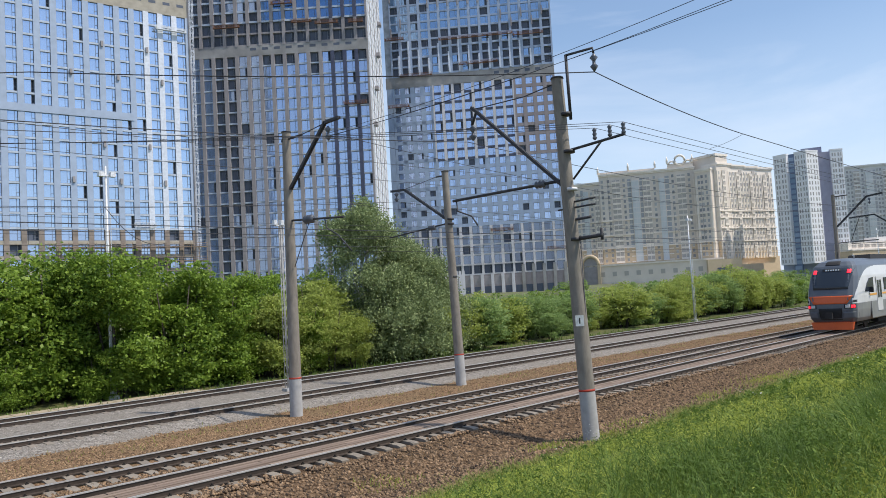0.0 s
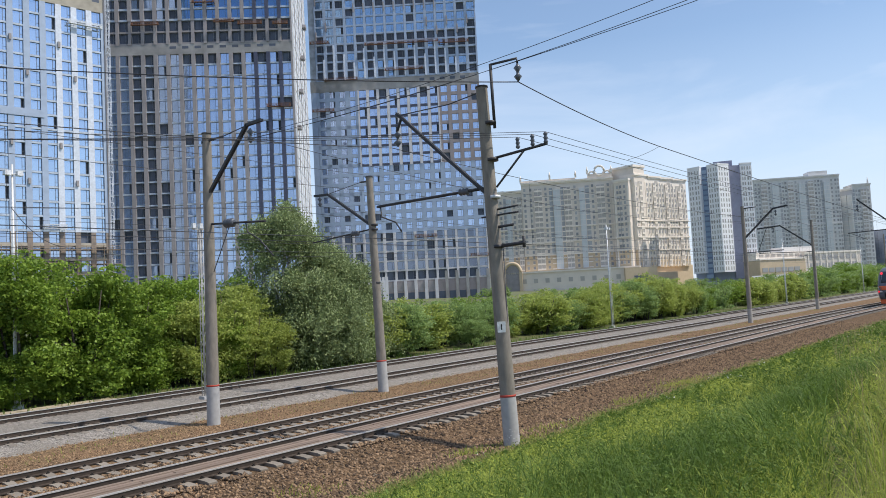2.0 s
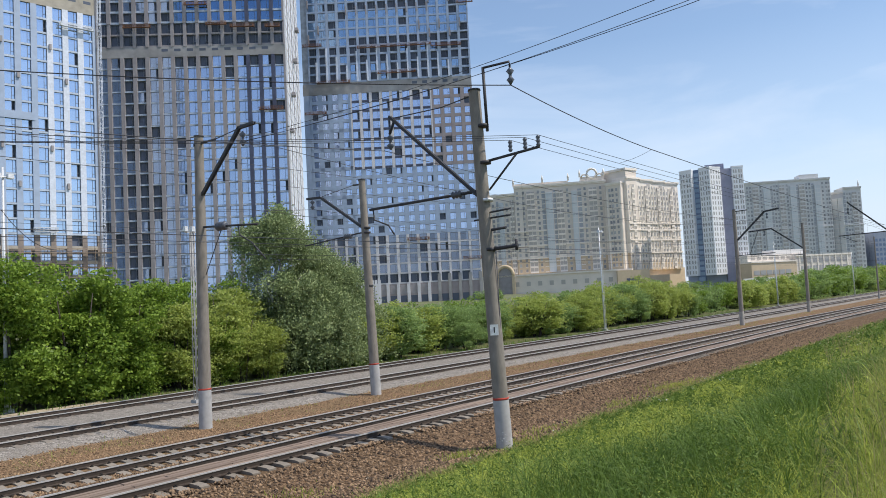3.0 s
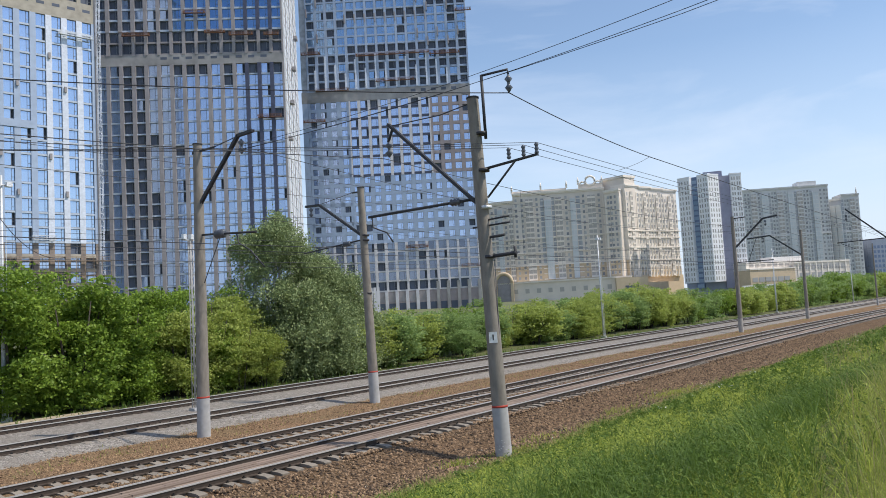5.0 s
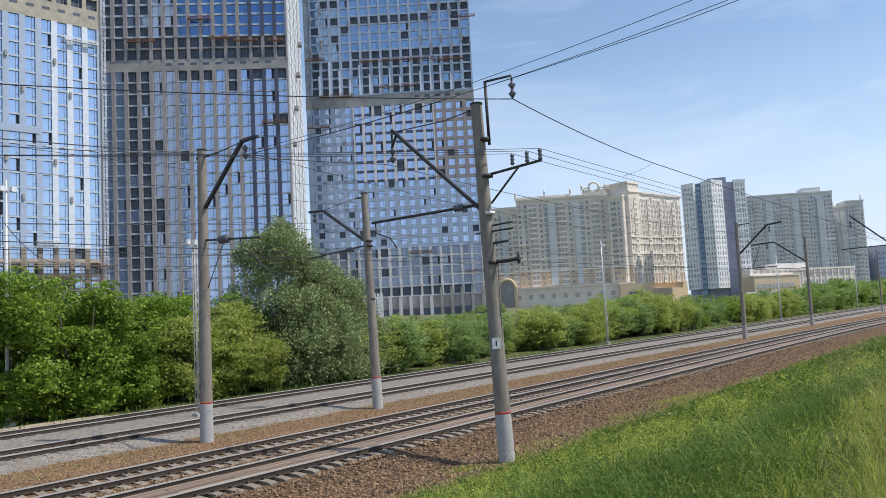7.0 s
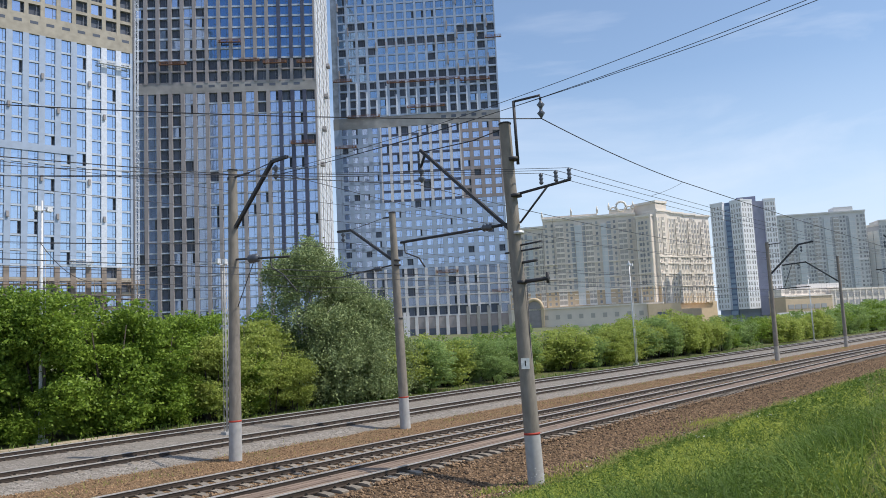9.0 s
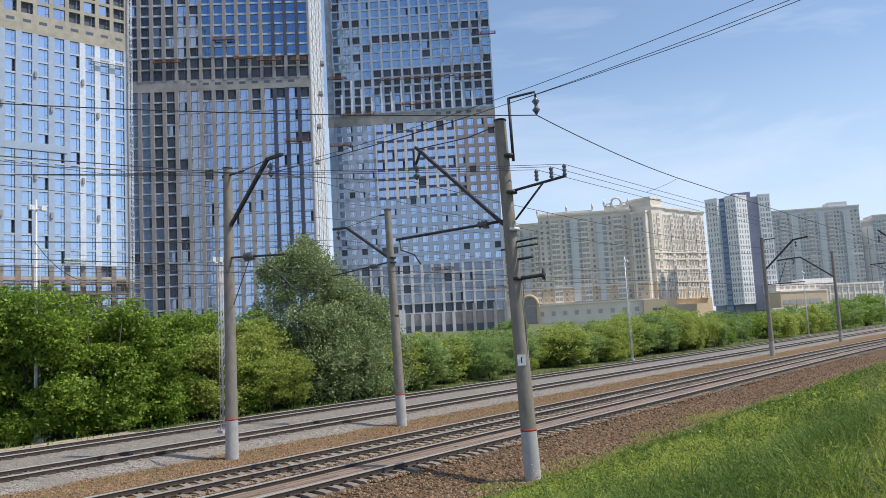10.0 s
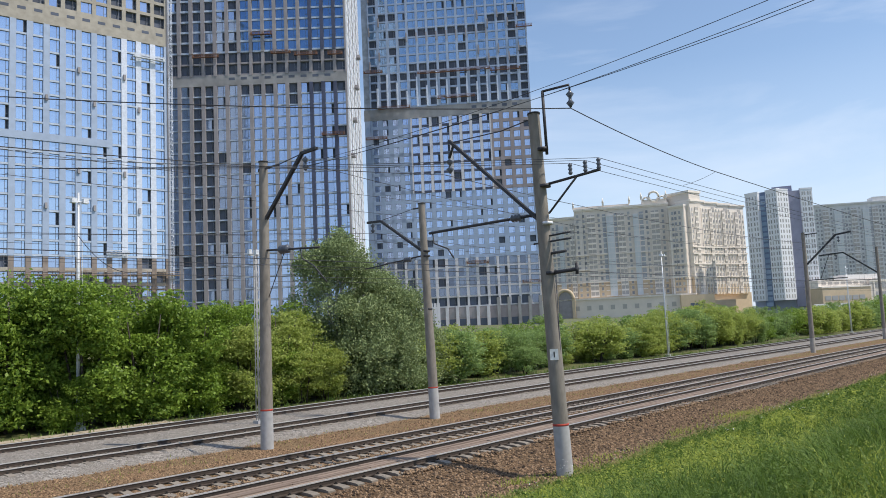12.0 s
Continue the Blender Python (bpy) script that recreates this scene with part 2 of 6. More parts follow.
# ---- mesh helpers ----
class Shape:
    """Gathers boxes, tubes and turned forms into one mesh."""

    def __init__(self):
        self.v, self.f, self.m, self.smooth = [], [], [], []

    def face(self, idx, mat=0, smooth=False):
        self.f.append(idx), self.m.append(mat), self.smooth.append(smooth)

    def box(self, x0, x1, y0, y1, z0, z1, mat=0, m=None, taper=1.0):
        k = len(self.v)
        cx, cy = (x0 + x1) / 2, (y0 + y1) / 2
        for z, s in ((z0, 1.0), (z1, taper)):
            for x, y in ((x0, y0), (x1, y0), (x1, y1), (x0, y1)):
                p = Vector((cx + (x - cx) * s, cy + (y - cy) * s, z))
                self.v.append(tuple(m @ p if m else p))
        for q in ((3, 2, 1, 0), (4, 5, 6, 7), (0, 1, 5, 4), (1, 2, 6, 5), (2, 3, 7, 6), (3, 0, 4, 7)):
            self.face([k + i for i in q], mat)
        return self

    def prism(self, outline, x0, x1, mat=0, mats=None):
        """An outline in (y, z) pushed along x."""
        k, n = len(self.v), len(outline)
        for x in (x0, x1):
            self.v += [(x, y, z) for y, z in outline]
        for i in range(n):
            j = (i + 1) % n
            self.face([k + i, k + n + i, k + n + j, k + j], mats[i] if mats else mat)
        self.face([k + i for i in range(n)], mat)
        self.face([k + n + i for i in reversed(range(n))], mat)
        return self

    def tube(self, points, radii, sides=8, mat=0, caps=True):
        pts = [Vector(p) for p in points]
        if not hasattr(radii, "__len__"):
            radii = [radii] * len(pts)
        k = len(self.v)
        for i, p in enumerate(pts):
            d = (pts[min(i + 1, len(pts) - 1)] - pts[max(i - 1, 0)]).normalized()
            a = d.cross(Vector((0, 0, 1)) if abs(d.z) < 0.95 else Vector((1, 0, 0))).normalized()
            b = d.cross(a)
            for s in range(sides):
                w = 2 * math.pi * s / sides
                self.v.append(tuple(p + (a * math.cos(w) + b * math.sin(w)) * radii[i]))
        for i in range(len(pts) - 1):
            for s in range(sides):
                t = (s + 1) % sides
                self.face([k + i * sides + s, k + i * sides + t, k + (i + 1) * sides + t, k + (i + 1) * sides + s], mat, True)
        if caps:
            self.face([k + s for s in reversed(range(sides))], mat)
            e = k + (len(pts) - 1) * sides
            self.face([e + s for s in range(sides)], mat)
        return self

    def mesh(self, name, mats):
        me = bpy.data.meshes.new(name)
        me.from_pydata(self.v, [], self.f)
        for m in (mats if isinstance(mats, (list, tuple)) else [mats]):
            me.materials.append(m)
        me.polygons.foreach_set("material_index", self.m)
        me.polygons.foreach_set("use_smooth", self.smooth)
        bm = bmesh.new()
        bm.from_mesh(me)
        bmesh.ops.recalc_face_normals(bm, faces=bm.faces)
        bm.to_mesh(me)
        bm.free()
        me.update()
        return me


def part(name, shape, mats, parent=None, label="", m=None, kind=""):
    me = shape.mesh(name, mats) if isinstance(shape, Shape) else shape
    ob = new(name, me)
    if parent:
        ob.parent = parent
    if m:
        ob.matrix_basis = m
    return tagged(ob, label, kind=kind)


def thing(name, label, category, m=None, group="", kind=""):
    ob = new(name)
    ob.empty_display_size = 0.3
    if m:
        ob.matrix_basis = m
    return tagged(ob, label, category, group, kind)


def grid_mesh(name, xs, ys, height, mats, pick=None):
    v = [(x, y, height(x, y)) for y in ys for x in xs]
    n = len(xs)
    f = [(j * n + i, j * n + i + 1, (j + 1) * n + i + 1, (j + 1) * n + i) for j in range(len(ys) - 1) for i in range(n - 1)]
    me = bpy.data.meshes.new(name)
    me.from_pydata(v, [], f)
    for m in mats:
        me.materials.append(m)
    if pick:
        me.polygons.foreach_set("material_index", [pick((xs[k % (n - 1)] + xs[k % (n - 1) + 1]) / 2, (ys[k // (n - 1)] + ys[k // (n - 1) + 1]) / 2) for k in range(len(f))])
    me.polygons.foreach_set("use_smooth", [True] * len(f))
    me.update()
    return me


# ---- ground ----
def curve_near(x):
    return -0.00030 * max(0.0, x - 70) ** 2 if x < 220 else -0.00030 * 150**2 - 0.09 * (x - 220)


def lerp(table, y):
    if y <= table[0][0]:
        return table[0][1]
    for (a, p), (b, q) in zip(table, table[1:]):
        if y <= b:
            return p + (q - p) * (y - a) / (b - a)
    return table[-1][1]


PROFILE = [(-300, 2.6), (-3, 2.75), (1, 2.7), (4, 2.35), (9, 0.9), (13.2, -0.30), (15.2, -0.42), (16.95, -0.06), (20.2, -0.05), (21.2, -0.22), (24.8, -0.22), (26.2, -0.36),
           (29.3, -0.36), (30.2, -0.19), (39.2, -0.19), (40.4, -0.42), (45, -0.4), (60, 0.3), (110, 2.5), (300, 6.5), (420, 8.0), (5000, 10.0)]


def ground_z(x, y):
    yy = y - curve_near(x) if y < 26 else y
    z = lerp(PROFILE, yy)
    if yy < 15:
        z += 0.16 * noise.noise((x * 0.22, y * 0.3, 0)) * min(1, (15 - yy) / 4)
        if 3 < x < 40 and -2 < y < 8:
            z += 0.28 * math.exp(-(((x - 14) / 6) ** 2) - ((y - 1.6) / 0.9) ** 2) - 0.30 * math.exp(-(((x - 14.5) / 4.5) ** 2) - ((y - 3.5) / 0.8) ** 2)
    elif 24.5 < yy < 30:
        z += 0.05 * noise.noise((x * 0.5, y * 0.6, 3))
    return z


def zone(x, y):
    yy = y - curve_near(x) if y < 26 else y
    edge = 13.4 + 0.9 * noise.noise((x * 0.16, 1.7, 5)) + 0.4 * noise.noise((x * 0.7, 2.7, 5))
    if yy < edge:
        return 0
    if yy < 21.4:
        return 1
    if yy < 29.0 + 0.3 * noise.noise((x * 0.6, 0, 9)):
        return 2
    if yy < 40.2 + 0.3 * noise.noise((x * 0.5, 4, 9)):
        return 3
    return 4 if y > 60 else 0


def steps(*spans):
    out = []
    for a, b, d in spans:
        k = max(1, round((b - a) / d))
        out += [a + (b - a) * i / k for i in range(k)]
    return out + [spans[-1][1]]


GX = steps((-4000, -400, 600), (-400, -40, 40), (-40, 0, 4), (0, 60, 0.5), (60, 140, 2), (140, 320, 10), (320, 800, 60), (800, 4500, 600))
GY = steps((-4000, -300, 600), (-300, -20, 35), (-20, 0, 2), (0, 12, 0.75), (12, 16, 0.25), (16, 42, 0.5), (42, 64, 2), (64, 480, 32), (480, 4500, 500))
tagged(part("ground", grid_mesh("ground", GX, GY, ground_z, [M_SOIL, M_BALLAST, M_DIRT, M_NEWBALLAST, M_FARGROUND], zone), None),
       "railway embankment with brown and grey ballast and grassy banks", "ground", kind="structure")


# ---- tracks ----
RAIL = [(-0.075, 0), (0.075, 0), (0.075, 0.02), (0.012, 0.045), (0.012, 0.135), (0.036, 0.15), (0.036, 0.18), (-0.036, 0.18), (-0.036, 0.15), (-0.012, 0.135), (-0.012, 0.045), (-0.075, 0.02)]
TRACK_X = steps((-60, 60, 60), (60, 220, 10), (220, 700, 60))


def rail_shape(y, top, bend):
    s = Shape()
    n = len(RAIL)
    for x in TRACK_X:
        s.v += [(x, y + bend(x) + a, top - 0.18 + b) for a, b in RAIL]
    for k in range(len(TRACK_X) - 1):
        for i in range(n):
            j = (i + 1) % n
            # The head's near side is bright too, widening the painted glint.
            s.face([k * n + i, (k + 1) * n + i, (k + 1) * n + j, k * n + j], 1 if i in (6, 7) else 0)
    return s


def sleeper_shape(length=2.7):
    s, h = Shape(), length / 2
    s.prism([(-h, -0.16), (-h, -0.015), (-h + 0.12, 0.015), (-0.95, 0.03), (-0.6, 0.03), (-0.35, -0.02), (0.35, -0.02), (0.6, 0.03), (0.95, 0.03), (h - 0.12, 0.015), (h, -0.015), (h, -0.16)], -0.13, 0.13)
    for y in (-0.76, 0.76):
        for side in (-1, 1):
            s.box(-0.04, 0.04, y + side * 0.11 - 0.03, y + side * 0.11 + 0.03, 0.03, 0.065, 1)
            s.box(-0.018, 0.018, y + side * 0.13 - 0.018, y + side * 0.13 + 0.018, 0.065, 0.10, 1)
    return s


STRAIGHT = lambda x: 0.0
SLEEPER = sleeper_shape().mesh("sleeper", [M_SLEEPER, M_CLIP])


def track(name, y, top, bend, label, first, spacing=0.545):
    t = thing(name, label, "railway track", kind="structure")
    for d in (-0.796, 0.796):
        part("rail", rail_shape(y + d, top, bend), [M_RAIL, M_RAILTOP], t)
    rest = Shape()
    for i in range(620):
        x = first + i * spacing
        skew = random.uniform(-0.012, 0.012)
        if i < 260:
            part("sleeper", SLEEPER, None, t, m=pose(x, y + bend(x) + skew, top - 0.195 + random.uniform(-0.012, 0.004), 0, 0, skew * 60))
        else:
            rest.box(x - 0.13, x + 0.13, y + bend(x) - 1.35, y + bend(x) + 1.35, top - 0.35, top - 0.17)
    part("far_sleepers", rest, M_SLEEPER, t, kind="stuff")
    return t


near_track = track("track_1", 18.6, 0.2, curve_near, "railway track with polished rails and plank infill", 4.0)
track("track_2", 22.95, 0.0, curve_near, "railway track on concrete sleepers in brown ballast", 5.0)
track("track_3", 31.55, 0.0, STRAIGHT, "railway track on fresh grey ballast", 8.0)
track("track_4", 37.75, 0.0, STRAIGHT, "far railway track in fresh grey ballast", 10.0)


# ---- masts ----
def mast(label, x, y, base, top, r0=0.2, r1=0.125, whitewashed=True, lean=(0.0, 0.0)):
    """A tapered round mast; lean: sideways shift of its foot and of its top."""
    t = thing("catenary_mast", label, "railway mast", pose(x, y, base), "railway masts")
    h = top - base
    rad = lambda z: r0 + (r1 - r0) * z / h
    at = lambda z: (0, lean[0] + (lean[1] - lean[0]) * z / h, z)
    zs = [-0.4, -0.39, 0, 0.8, 1.55, 1.56]
    ups = [1.5, 1.505] + [1.5 + (h - 1.5) * k / 8 for k in range(1, 8)] + [h - 0.005, h]
    part("painted_foot", Shape().tube([at(z) for z in zs], [rad(z) + 0.004 for z in zs], 20), M_WHITEWASH if whitewashed else M_FOOT, t, "whitewashed mast foot" if whitewashed else "pale worn mast foot")
    if whitewashed:
        part("red_band", Shape().tube([at(1.55), at(1.62)], [rad(1.6) + 0.008] * 2, 20), M_RED, t, "red painted band")
    part("post", Shape().tube([at(z) for z in ups], [rad(z) for z in ups], 20), M_CONCRETE, t, "tapered grey-brown concrete post")
    part("cap", Shape().tube([at(h), at(h + 0.05)], [r1 + 0.03, r1 + 0.02], 16), M_STEEL, t)
    return t


mastA = mast("slim concrete catenary mast with a white foot", 19.7, 27.65, -0.36, 11.7, 0.265, 0.185, lean=(0.10, -0.06))
mastB = mast("slim concrete catenary mast with a white foot", 30.25, 28.05, -0.36, 10.9, 0.27, 0.175, lean=(-0.11, 0.22))
mastC = mast("tall concrete catenary mast with steel arms on the grass edge", 20.75, 13.95, -0.40, 11.1, 0.255, 0.185, lean=(-0.14, 0.28))
mastD = mast("slim grey concrete catenary mast between the tracks", 92.0, 27.8, -0.36, 12.9, 0.27, 0.18, False)
mastE = mast("slim grey concrete catenary mast between the tracks", 127.3, 28.5, -0.36, 13.0, 0.27, 0.18, False)


# ---- towers under construction ----
M_PALE = material("pale_grey_panel", (0.34, 0.42, 0.56), 0.6, grain=0.6, spread=0.12, big=0.1)
M_ENDWALL = material("pale_blue_panel", (0.72, 0.77, 0.84), 0.6, grain=0.5, spread=0.1)
M_WRAP = material("white_plastic_wrap", (0.62, 0.67, 0.77), 0.45, grain=2.0, spread=0.15)
M_BEIGE = material("bare_beige_concrete", (0.38, 0.35, 0.30), 0.9, grain=0.7, spread=0.2, big=0.12)
M_BAND = material("stained_grey_concrete", (0.30, 0.295, 0.295), 0.9, grain=0.25, spread=0.35, big=0.08)
M_MESH_INSUL = material("tan_insulation_board", (0.25, 0.21, 0.185), 0.9, grain=0.8, spread=0.25)
M_BROWN = material("brown_grey_pier", (0.30, 0.28, 0.29), 0.7, grain=0.5, spread=0.15, big=0.1)
M_INDIGO = material("dark_blue_pier", (0.06, 0.07, 0.12), 0.5, grain=0.6, spread=0.2)
M_SILL = material("white_sill", (0.44, 0.51, 0.62), 0.6, grain=0.6, spread=0.15)
# Cream cooled towards blue: haze over the tower put into its colour.
M_CREAM = material("haze_cooled_cream", (0.60, 0.59, 0.62), 0.7, grain=0.5, spread=0.1)
M_TAUPE = material("taupe_panel", (0.31, 0.27, 0.275), 0.7, grain=0.5, spread=0.12)
M_FRAME = material("window_frame_grey", (0.16, 0.18, 0.22), 0.5)
# Dark colour stands in for the unlit depth of rooms, vents and doorways.
M_DIM = material("unlit_opening_shade", (0.09, 0.108, 0.15), 0.8, grain=0.4, spread=0.5, by_island=0.4, by_object=0.4)
# Core kept light to brighten what the neighbouring glass reflects.
M_CORE = material("raw_concrete_core", (0.50, 0.52, 0.56), 0.9, grain=0.3, spread=0.3)
M_CRADLE = material("rusty_work_platform", (0.20, 0.10, 0.06), 0.8, grain=2)
M_SCAFFOLD = material("timber_scaffold", (0.28, 0.215, 0.16), 0.9, grain=2)
G_T1 = glass_material("sky_blue_glass", (0.48, 0.60, 0.77), (0.34, 0.44, 0.60), 0.85)
G_T2 = glass_material("grey_blue_glass", (0.45, 0.55, 0.74), (0.22, 0.29, 0.43), 0.85)
G_BLUE = glass_material("deep_blue_glass", (0.13, 0.25, 0.46), (0.07, 0.14, 0.29), 0.8)
G_T3 = glass_material("lavender_glass", (0.48, 0.58, 0.78), (0.30, 0.37, 0.54), 0.85)
G_T3LOW = glass_material("smoky_glass", (0.24, 0.28, 0.36), (0.12, 0.14, 0.19), 0.8, 0.8)
G_T3UP = glass_material("clear_blue_glass", (0.30, 0.44, 0.62), (0.17, 0.27, 0.43), 0.8)
WINDOW_MESHES = {}


def window_shape(s, w, h, ox=0.0, oz=0.0, variant="c", y=0.22):
    """A window w by h with its lower left corner at ox, oz. Materials: 0 frame, 1 glass, 2 dark pane for the unlit
    room.
    """
    e, x0, x1, z0, z1 = 0.07, ox, ox + w, oz, oz + h
    for a, b, c, d in ((x0, x1, z0, z0 + e), (x0, x1, z1 - e, z1), (x0, x0 + e, z0, z1), (x1 - e, x1, z0, z1)):
        s.box(a, b, y - 0.05, y + 0.08, c, d, 0)
    mx = x0 + w * 0.70
    s.box(mx - 0.04, mx + 0.04, y - 0.05, y + 0.06, z0 + e, z1 - e, 0)
    s.box(mx, x1 - e, y - 0.04, y + 0.06, z0 + h * 0.30, z0 + h * 0.30 + 0.07, 0)
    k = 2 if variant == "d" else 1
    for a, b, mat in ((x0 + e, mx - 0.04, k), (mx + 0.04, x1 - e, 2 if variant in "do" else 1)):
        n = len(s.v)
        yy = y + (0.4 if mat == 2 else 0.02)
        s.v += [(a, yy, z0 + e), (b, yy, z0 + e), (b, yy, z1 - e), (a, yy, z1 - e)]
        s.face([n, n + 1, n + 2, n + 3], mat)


def window_mesh(w, h, variant, glass):
    key = (round(w, 2), round(h, 2), variant, glass.name)
    if key not in WINDOW_MESHES:
        s = Shape()
        window_shape(s, w, h, variant=variant)
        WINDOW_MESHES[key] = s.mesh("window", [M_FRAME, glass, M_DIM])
    return WINDOW_MESHES[key]


def tower(label, corner, angle, length, depth, top, bay, sections, seed):
    """A slab tower; its right front corner stands at corner and the front runs to the left at the given angle.
    Sections: first and last bay counted from the right, lowest z, storeys, storey height, pier width, sill height,
    pier and sill material, glass, share of dark and of half-open windows, pier depth, dark bar under the sill."""
    rnd = random.Random(seed)
    t = thing("tower_block", label, "building", pose(corner[0], corner[1], 0, 0, 0, angle), "towers under construction")
    part("core", Shape().box(-length, -0.15, 0.75, depth, 1.0, top), M_CORE, t, "bare concrete core")
    single, rest, rest_glass = 0, {}, {}
    for b0, b1, z0, rows, hh, pw, sh, pm, sm, glass, dark, half, out, bar in sections:
        z1 = z0 + rows * hh
        xs = [-b * bay for b in range(b0, b1 + 1)]
        for i, x in enumerate(xs):
            mat = pm(b0 + i) if callable(pm) else pm
            a, b = x - pw / 2, x + pw / 2
            if i == 0:
                b = x
            if i == len(xs) - 1:
                a = x
            part("pier", Shape().box(a, b, -out, 0.6, z0, z1), mat, t)
        for r in range(rows):
            z = z0 + r * hh
            part("sill_band", Shape().box(xs[-1], xs[0], -0.06 - 0.02 * (r % 2), 0.7, z, z + sh), sm, t)
            for i in range(len(xs) - 1):
                w, h, wx, wz = bay - pw - 0.04, hh - sh - 0.04, xs[i + 1] + pw / 2 + 0.02, z + sh + 0.02
                p = rnd.random()
                dk = dark(b0 + i, r) if callable(dark) else dark
                v = "d" if p < dk else "o" if p < dk + half else "c"
                if bar and rnd.random() < 0.96:
                    part("dark_panel", Shape().box(wx - 0.01, wx + w + 0.01, -0.14, 0.2, z + 0.02, z + sh * 0.9), M_INDIGO, t) if single < 300 else None
                if single < 300:
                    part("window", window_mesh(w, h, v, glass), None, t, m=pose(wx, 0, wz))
                    single += 1
                else:
                    s = rest.setdefault(glass.name, Shape())
                    rest_glass[glass.name] = glass
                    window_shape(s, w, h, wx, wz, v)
                    if bar:
                        s.box(wx - 0.01, wx + w + 0.01, -0.14, 0.2, z + 0.02, z + sh * 0.9, 3)
    for k, s in rest.items():
        part("upper_glazing", s, [M_FRAME, rest_glass[k], M_DIM, M_INDIGO], t, kind="stuff")
    return t


def cradle(t, x, z, w, wrap=False):
    """A hanging work platform on a facade."""
    s = Shape().box(x, x + w, -1.3, -0.55, z, z + 0.12)
    for yy in (-1.3, -0.58):
        s.box(x, x + w, yy, yy + 0.05, z + 0.95, z + 1.02).box(x, x + w, yy, yy + 0.04, z + 0.5, z + 0.56)
        for k in range(6):
            s.box(x + k * (w - 0.06) / 5, x + k * (w - 0.06) / 5 + 0.06, yy, yy + 0.05, z, z + 1.0)
    for k in (0.4, w - 0.4):
        s.box(x + k - 0.15, x + k + 0.15, -1.1, -0.7, z + 0.12, z + 0.75)
    part("work_platform", s, M_CRADLE if not wrap else M_GALV, t, "hanging steel work platform")


def bandwall(t, x0, x1, z0, z1, mat, slots=0, bay=3.4):
    part("concrete_band", Shape().box(x0, x1, -0.12, 0.7, z0, z1), mat, t, "bare concrete band")
    for k in range(slots):
        x = x1 - (k + 0.5) * bay - 4
        # A dark plate in place of the vent's unlit depth.
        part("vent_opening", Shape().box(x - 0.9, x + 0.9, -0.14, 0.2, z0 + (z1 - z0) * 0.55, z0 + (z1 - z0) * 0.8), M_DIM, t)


# tower one: pale panels and sky-blue glass
wrap = lambda b: M_WRAP if b in (1, 2, 3) else M_PALE
T1 = tower("glass tower under construction with pale panels and bare concrete top floors", (96.8, 175.0), -8.5, 61.2, 15, 113, 3.4, [
    (0, 18, 3.6, 6, 3.3, 1.1, 0.8, M_MESH_INSUL, M_BEIGE, G_T2, 0.25, 0.15, 0.12, False),
    (0, 18, 23.4, 16, 3.3, 1.3, 0.42, wrap, M_SILL, G_T1, 0.004, 0.07, 0.16, False),
    (0, 18, 80.0, 10, 3.3, 0.9, 0.75, M_BEIGE, M_BEIGE, G_T2, 0.6, 0.25, 0.1, False)], 1)
bandwall(T1, -61.2, 0, 76.2, 80.0, M_BEIGE, 0)
part("ledge", Shape().box(-61.2, -13.6, -0.3, 0.6, 49.2, 50.9), M_PALE, T1)
for k in range(17):
    # Vents as dark plates, their inner shade in the colour.
    part("vent_opening", Shape().box(-3.4 * k - 2.6, -3.4 * k - 0.9, -0.14, 0.2, 78.6, 79.3), M_DIM, T1)
for k in range(1, 9):
    for z in (34.0, 42.5, 58.5, 66.0):
        if (k * 7 + int(z)) % 3 == 0:
            part("loose_bracket", Shape().box(-3.4 * k - 0.25, -3.4 * k + 0.25, -0.55, -0.1, z, z + 1.3), M_BROWN, T1)
cradle(T1, -8.2, 72.0, 7.6, True)
cradle(T1, -14.5, 24.0, 5.0, True)
# Unseen from the bank; added as a pale reflector for tower two's glass.
part("end_wall", Shape().box(-0.12, 0.12, 0.78, 15, 2, 113), M_ENDWALL, T1, "unseen pale blue end wall, added for reflections")
part("roof_slab", Shape().box(-61.4, 0.2, -0.3, 15, 113, 113.6), M_BEIGE, T1)
hoist = Shape()
for xx in (0.35, 1.1):
    for yy in (-0.9, -0.2):
        hoist.box(xx, xx + 0.09, yy, yy + 0.09, 2, 100)
for k in range(66):
    z = 2 + k * 1.5
    hoist.box(0.35, 1.19, -0.9, -0.82, z, z + 0.08).box(0.35, 1.19, -0.2, -0.12, z, z + 0.08)
    hoist.tube([(0.4, -0.86, z), (1.15, -0.86, z + 1.5)], 0.035, 4)
part("hoist_mast", hoist, M_WRAP, T1, "lattice mast of a builders' hoist")
for k in range(5):
    z = 6.0 + k * 3.3
    s = Shape().box(-33, 2.4, -1.9, -0.5, z, z + 0.12)
    for i in range(19):
        s.box(-33 + i * 1.95, -32.9 + i * 1.95, -1.9, -1.8, z - 3.3 if k else 2.0, z + 1.1)
    s.box(-33, 2.4, -1.92, -1.86, z + 0.95, z + 1.05).box(-33, 2.4, -1.92, -1.86, z + 0.45, z + 0.53)
    part("scaffold_deck", s, M_SCAFFOLD, T1, "timber scaffold deck")

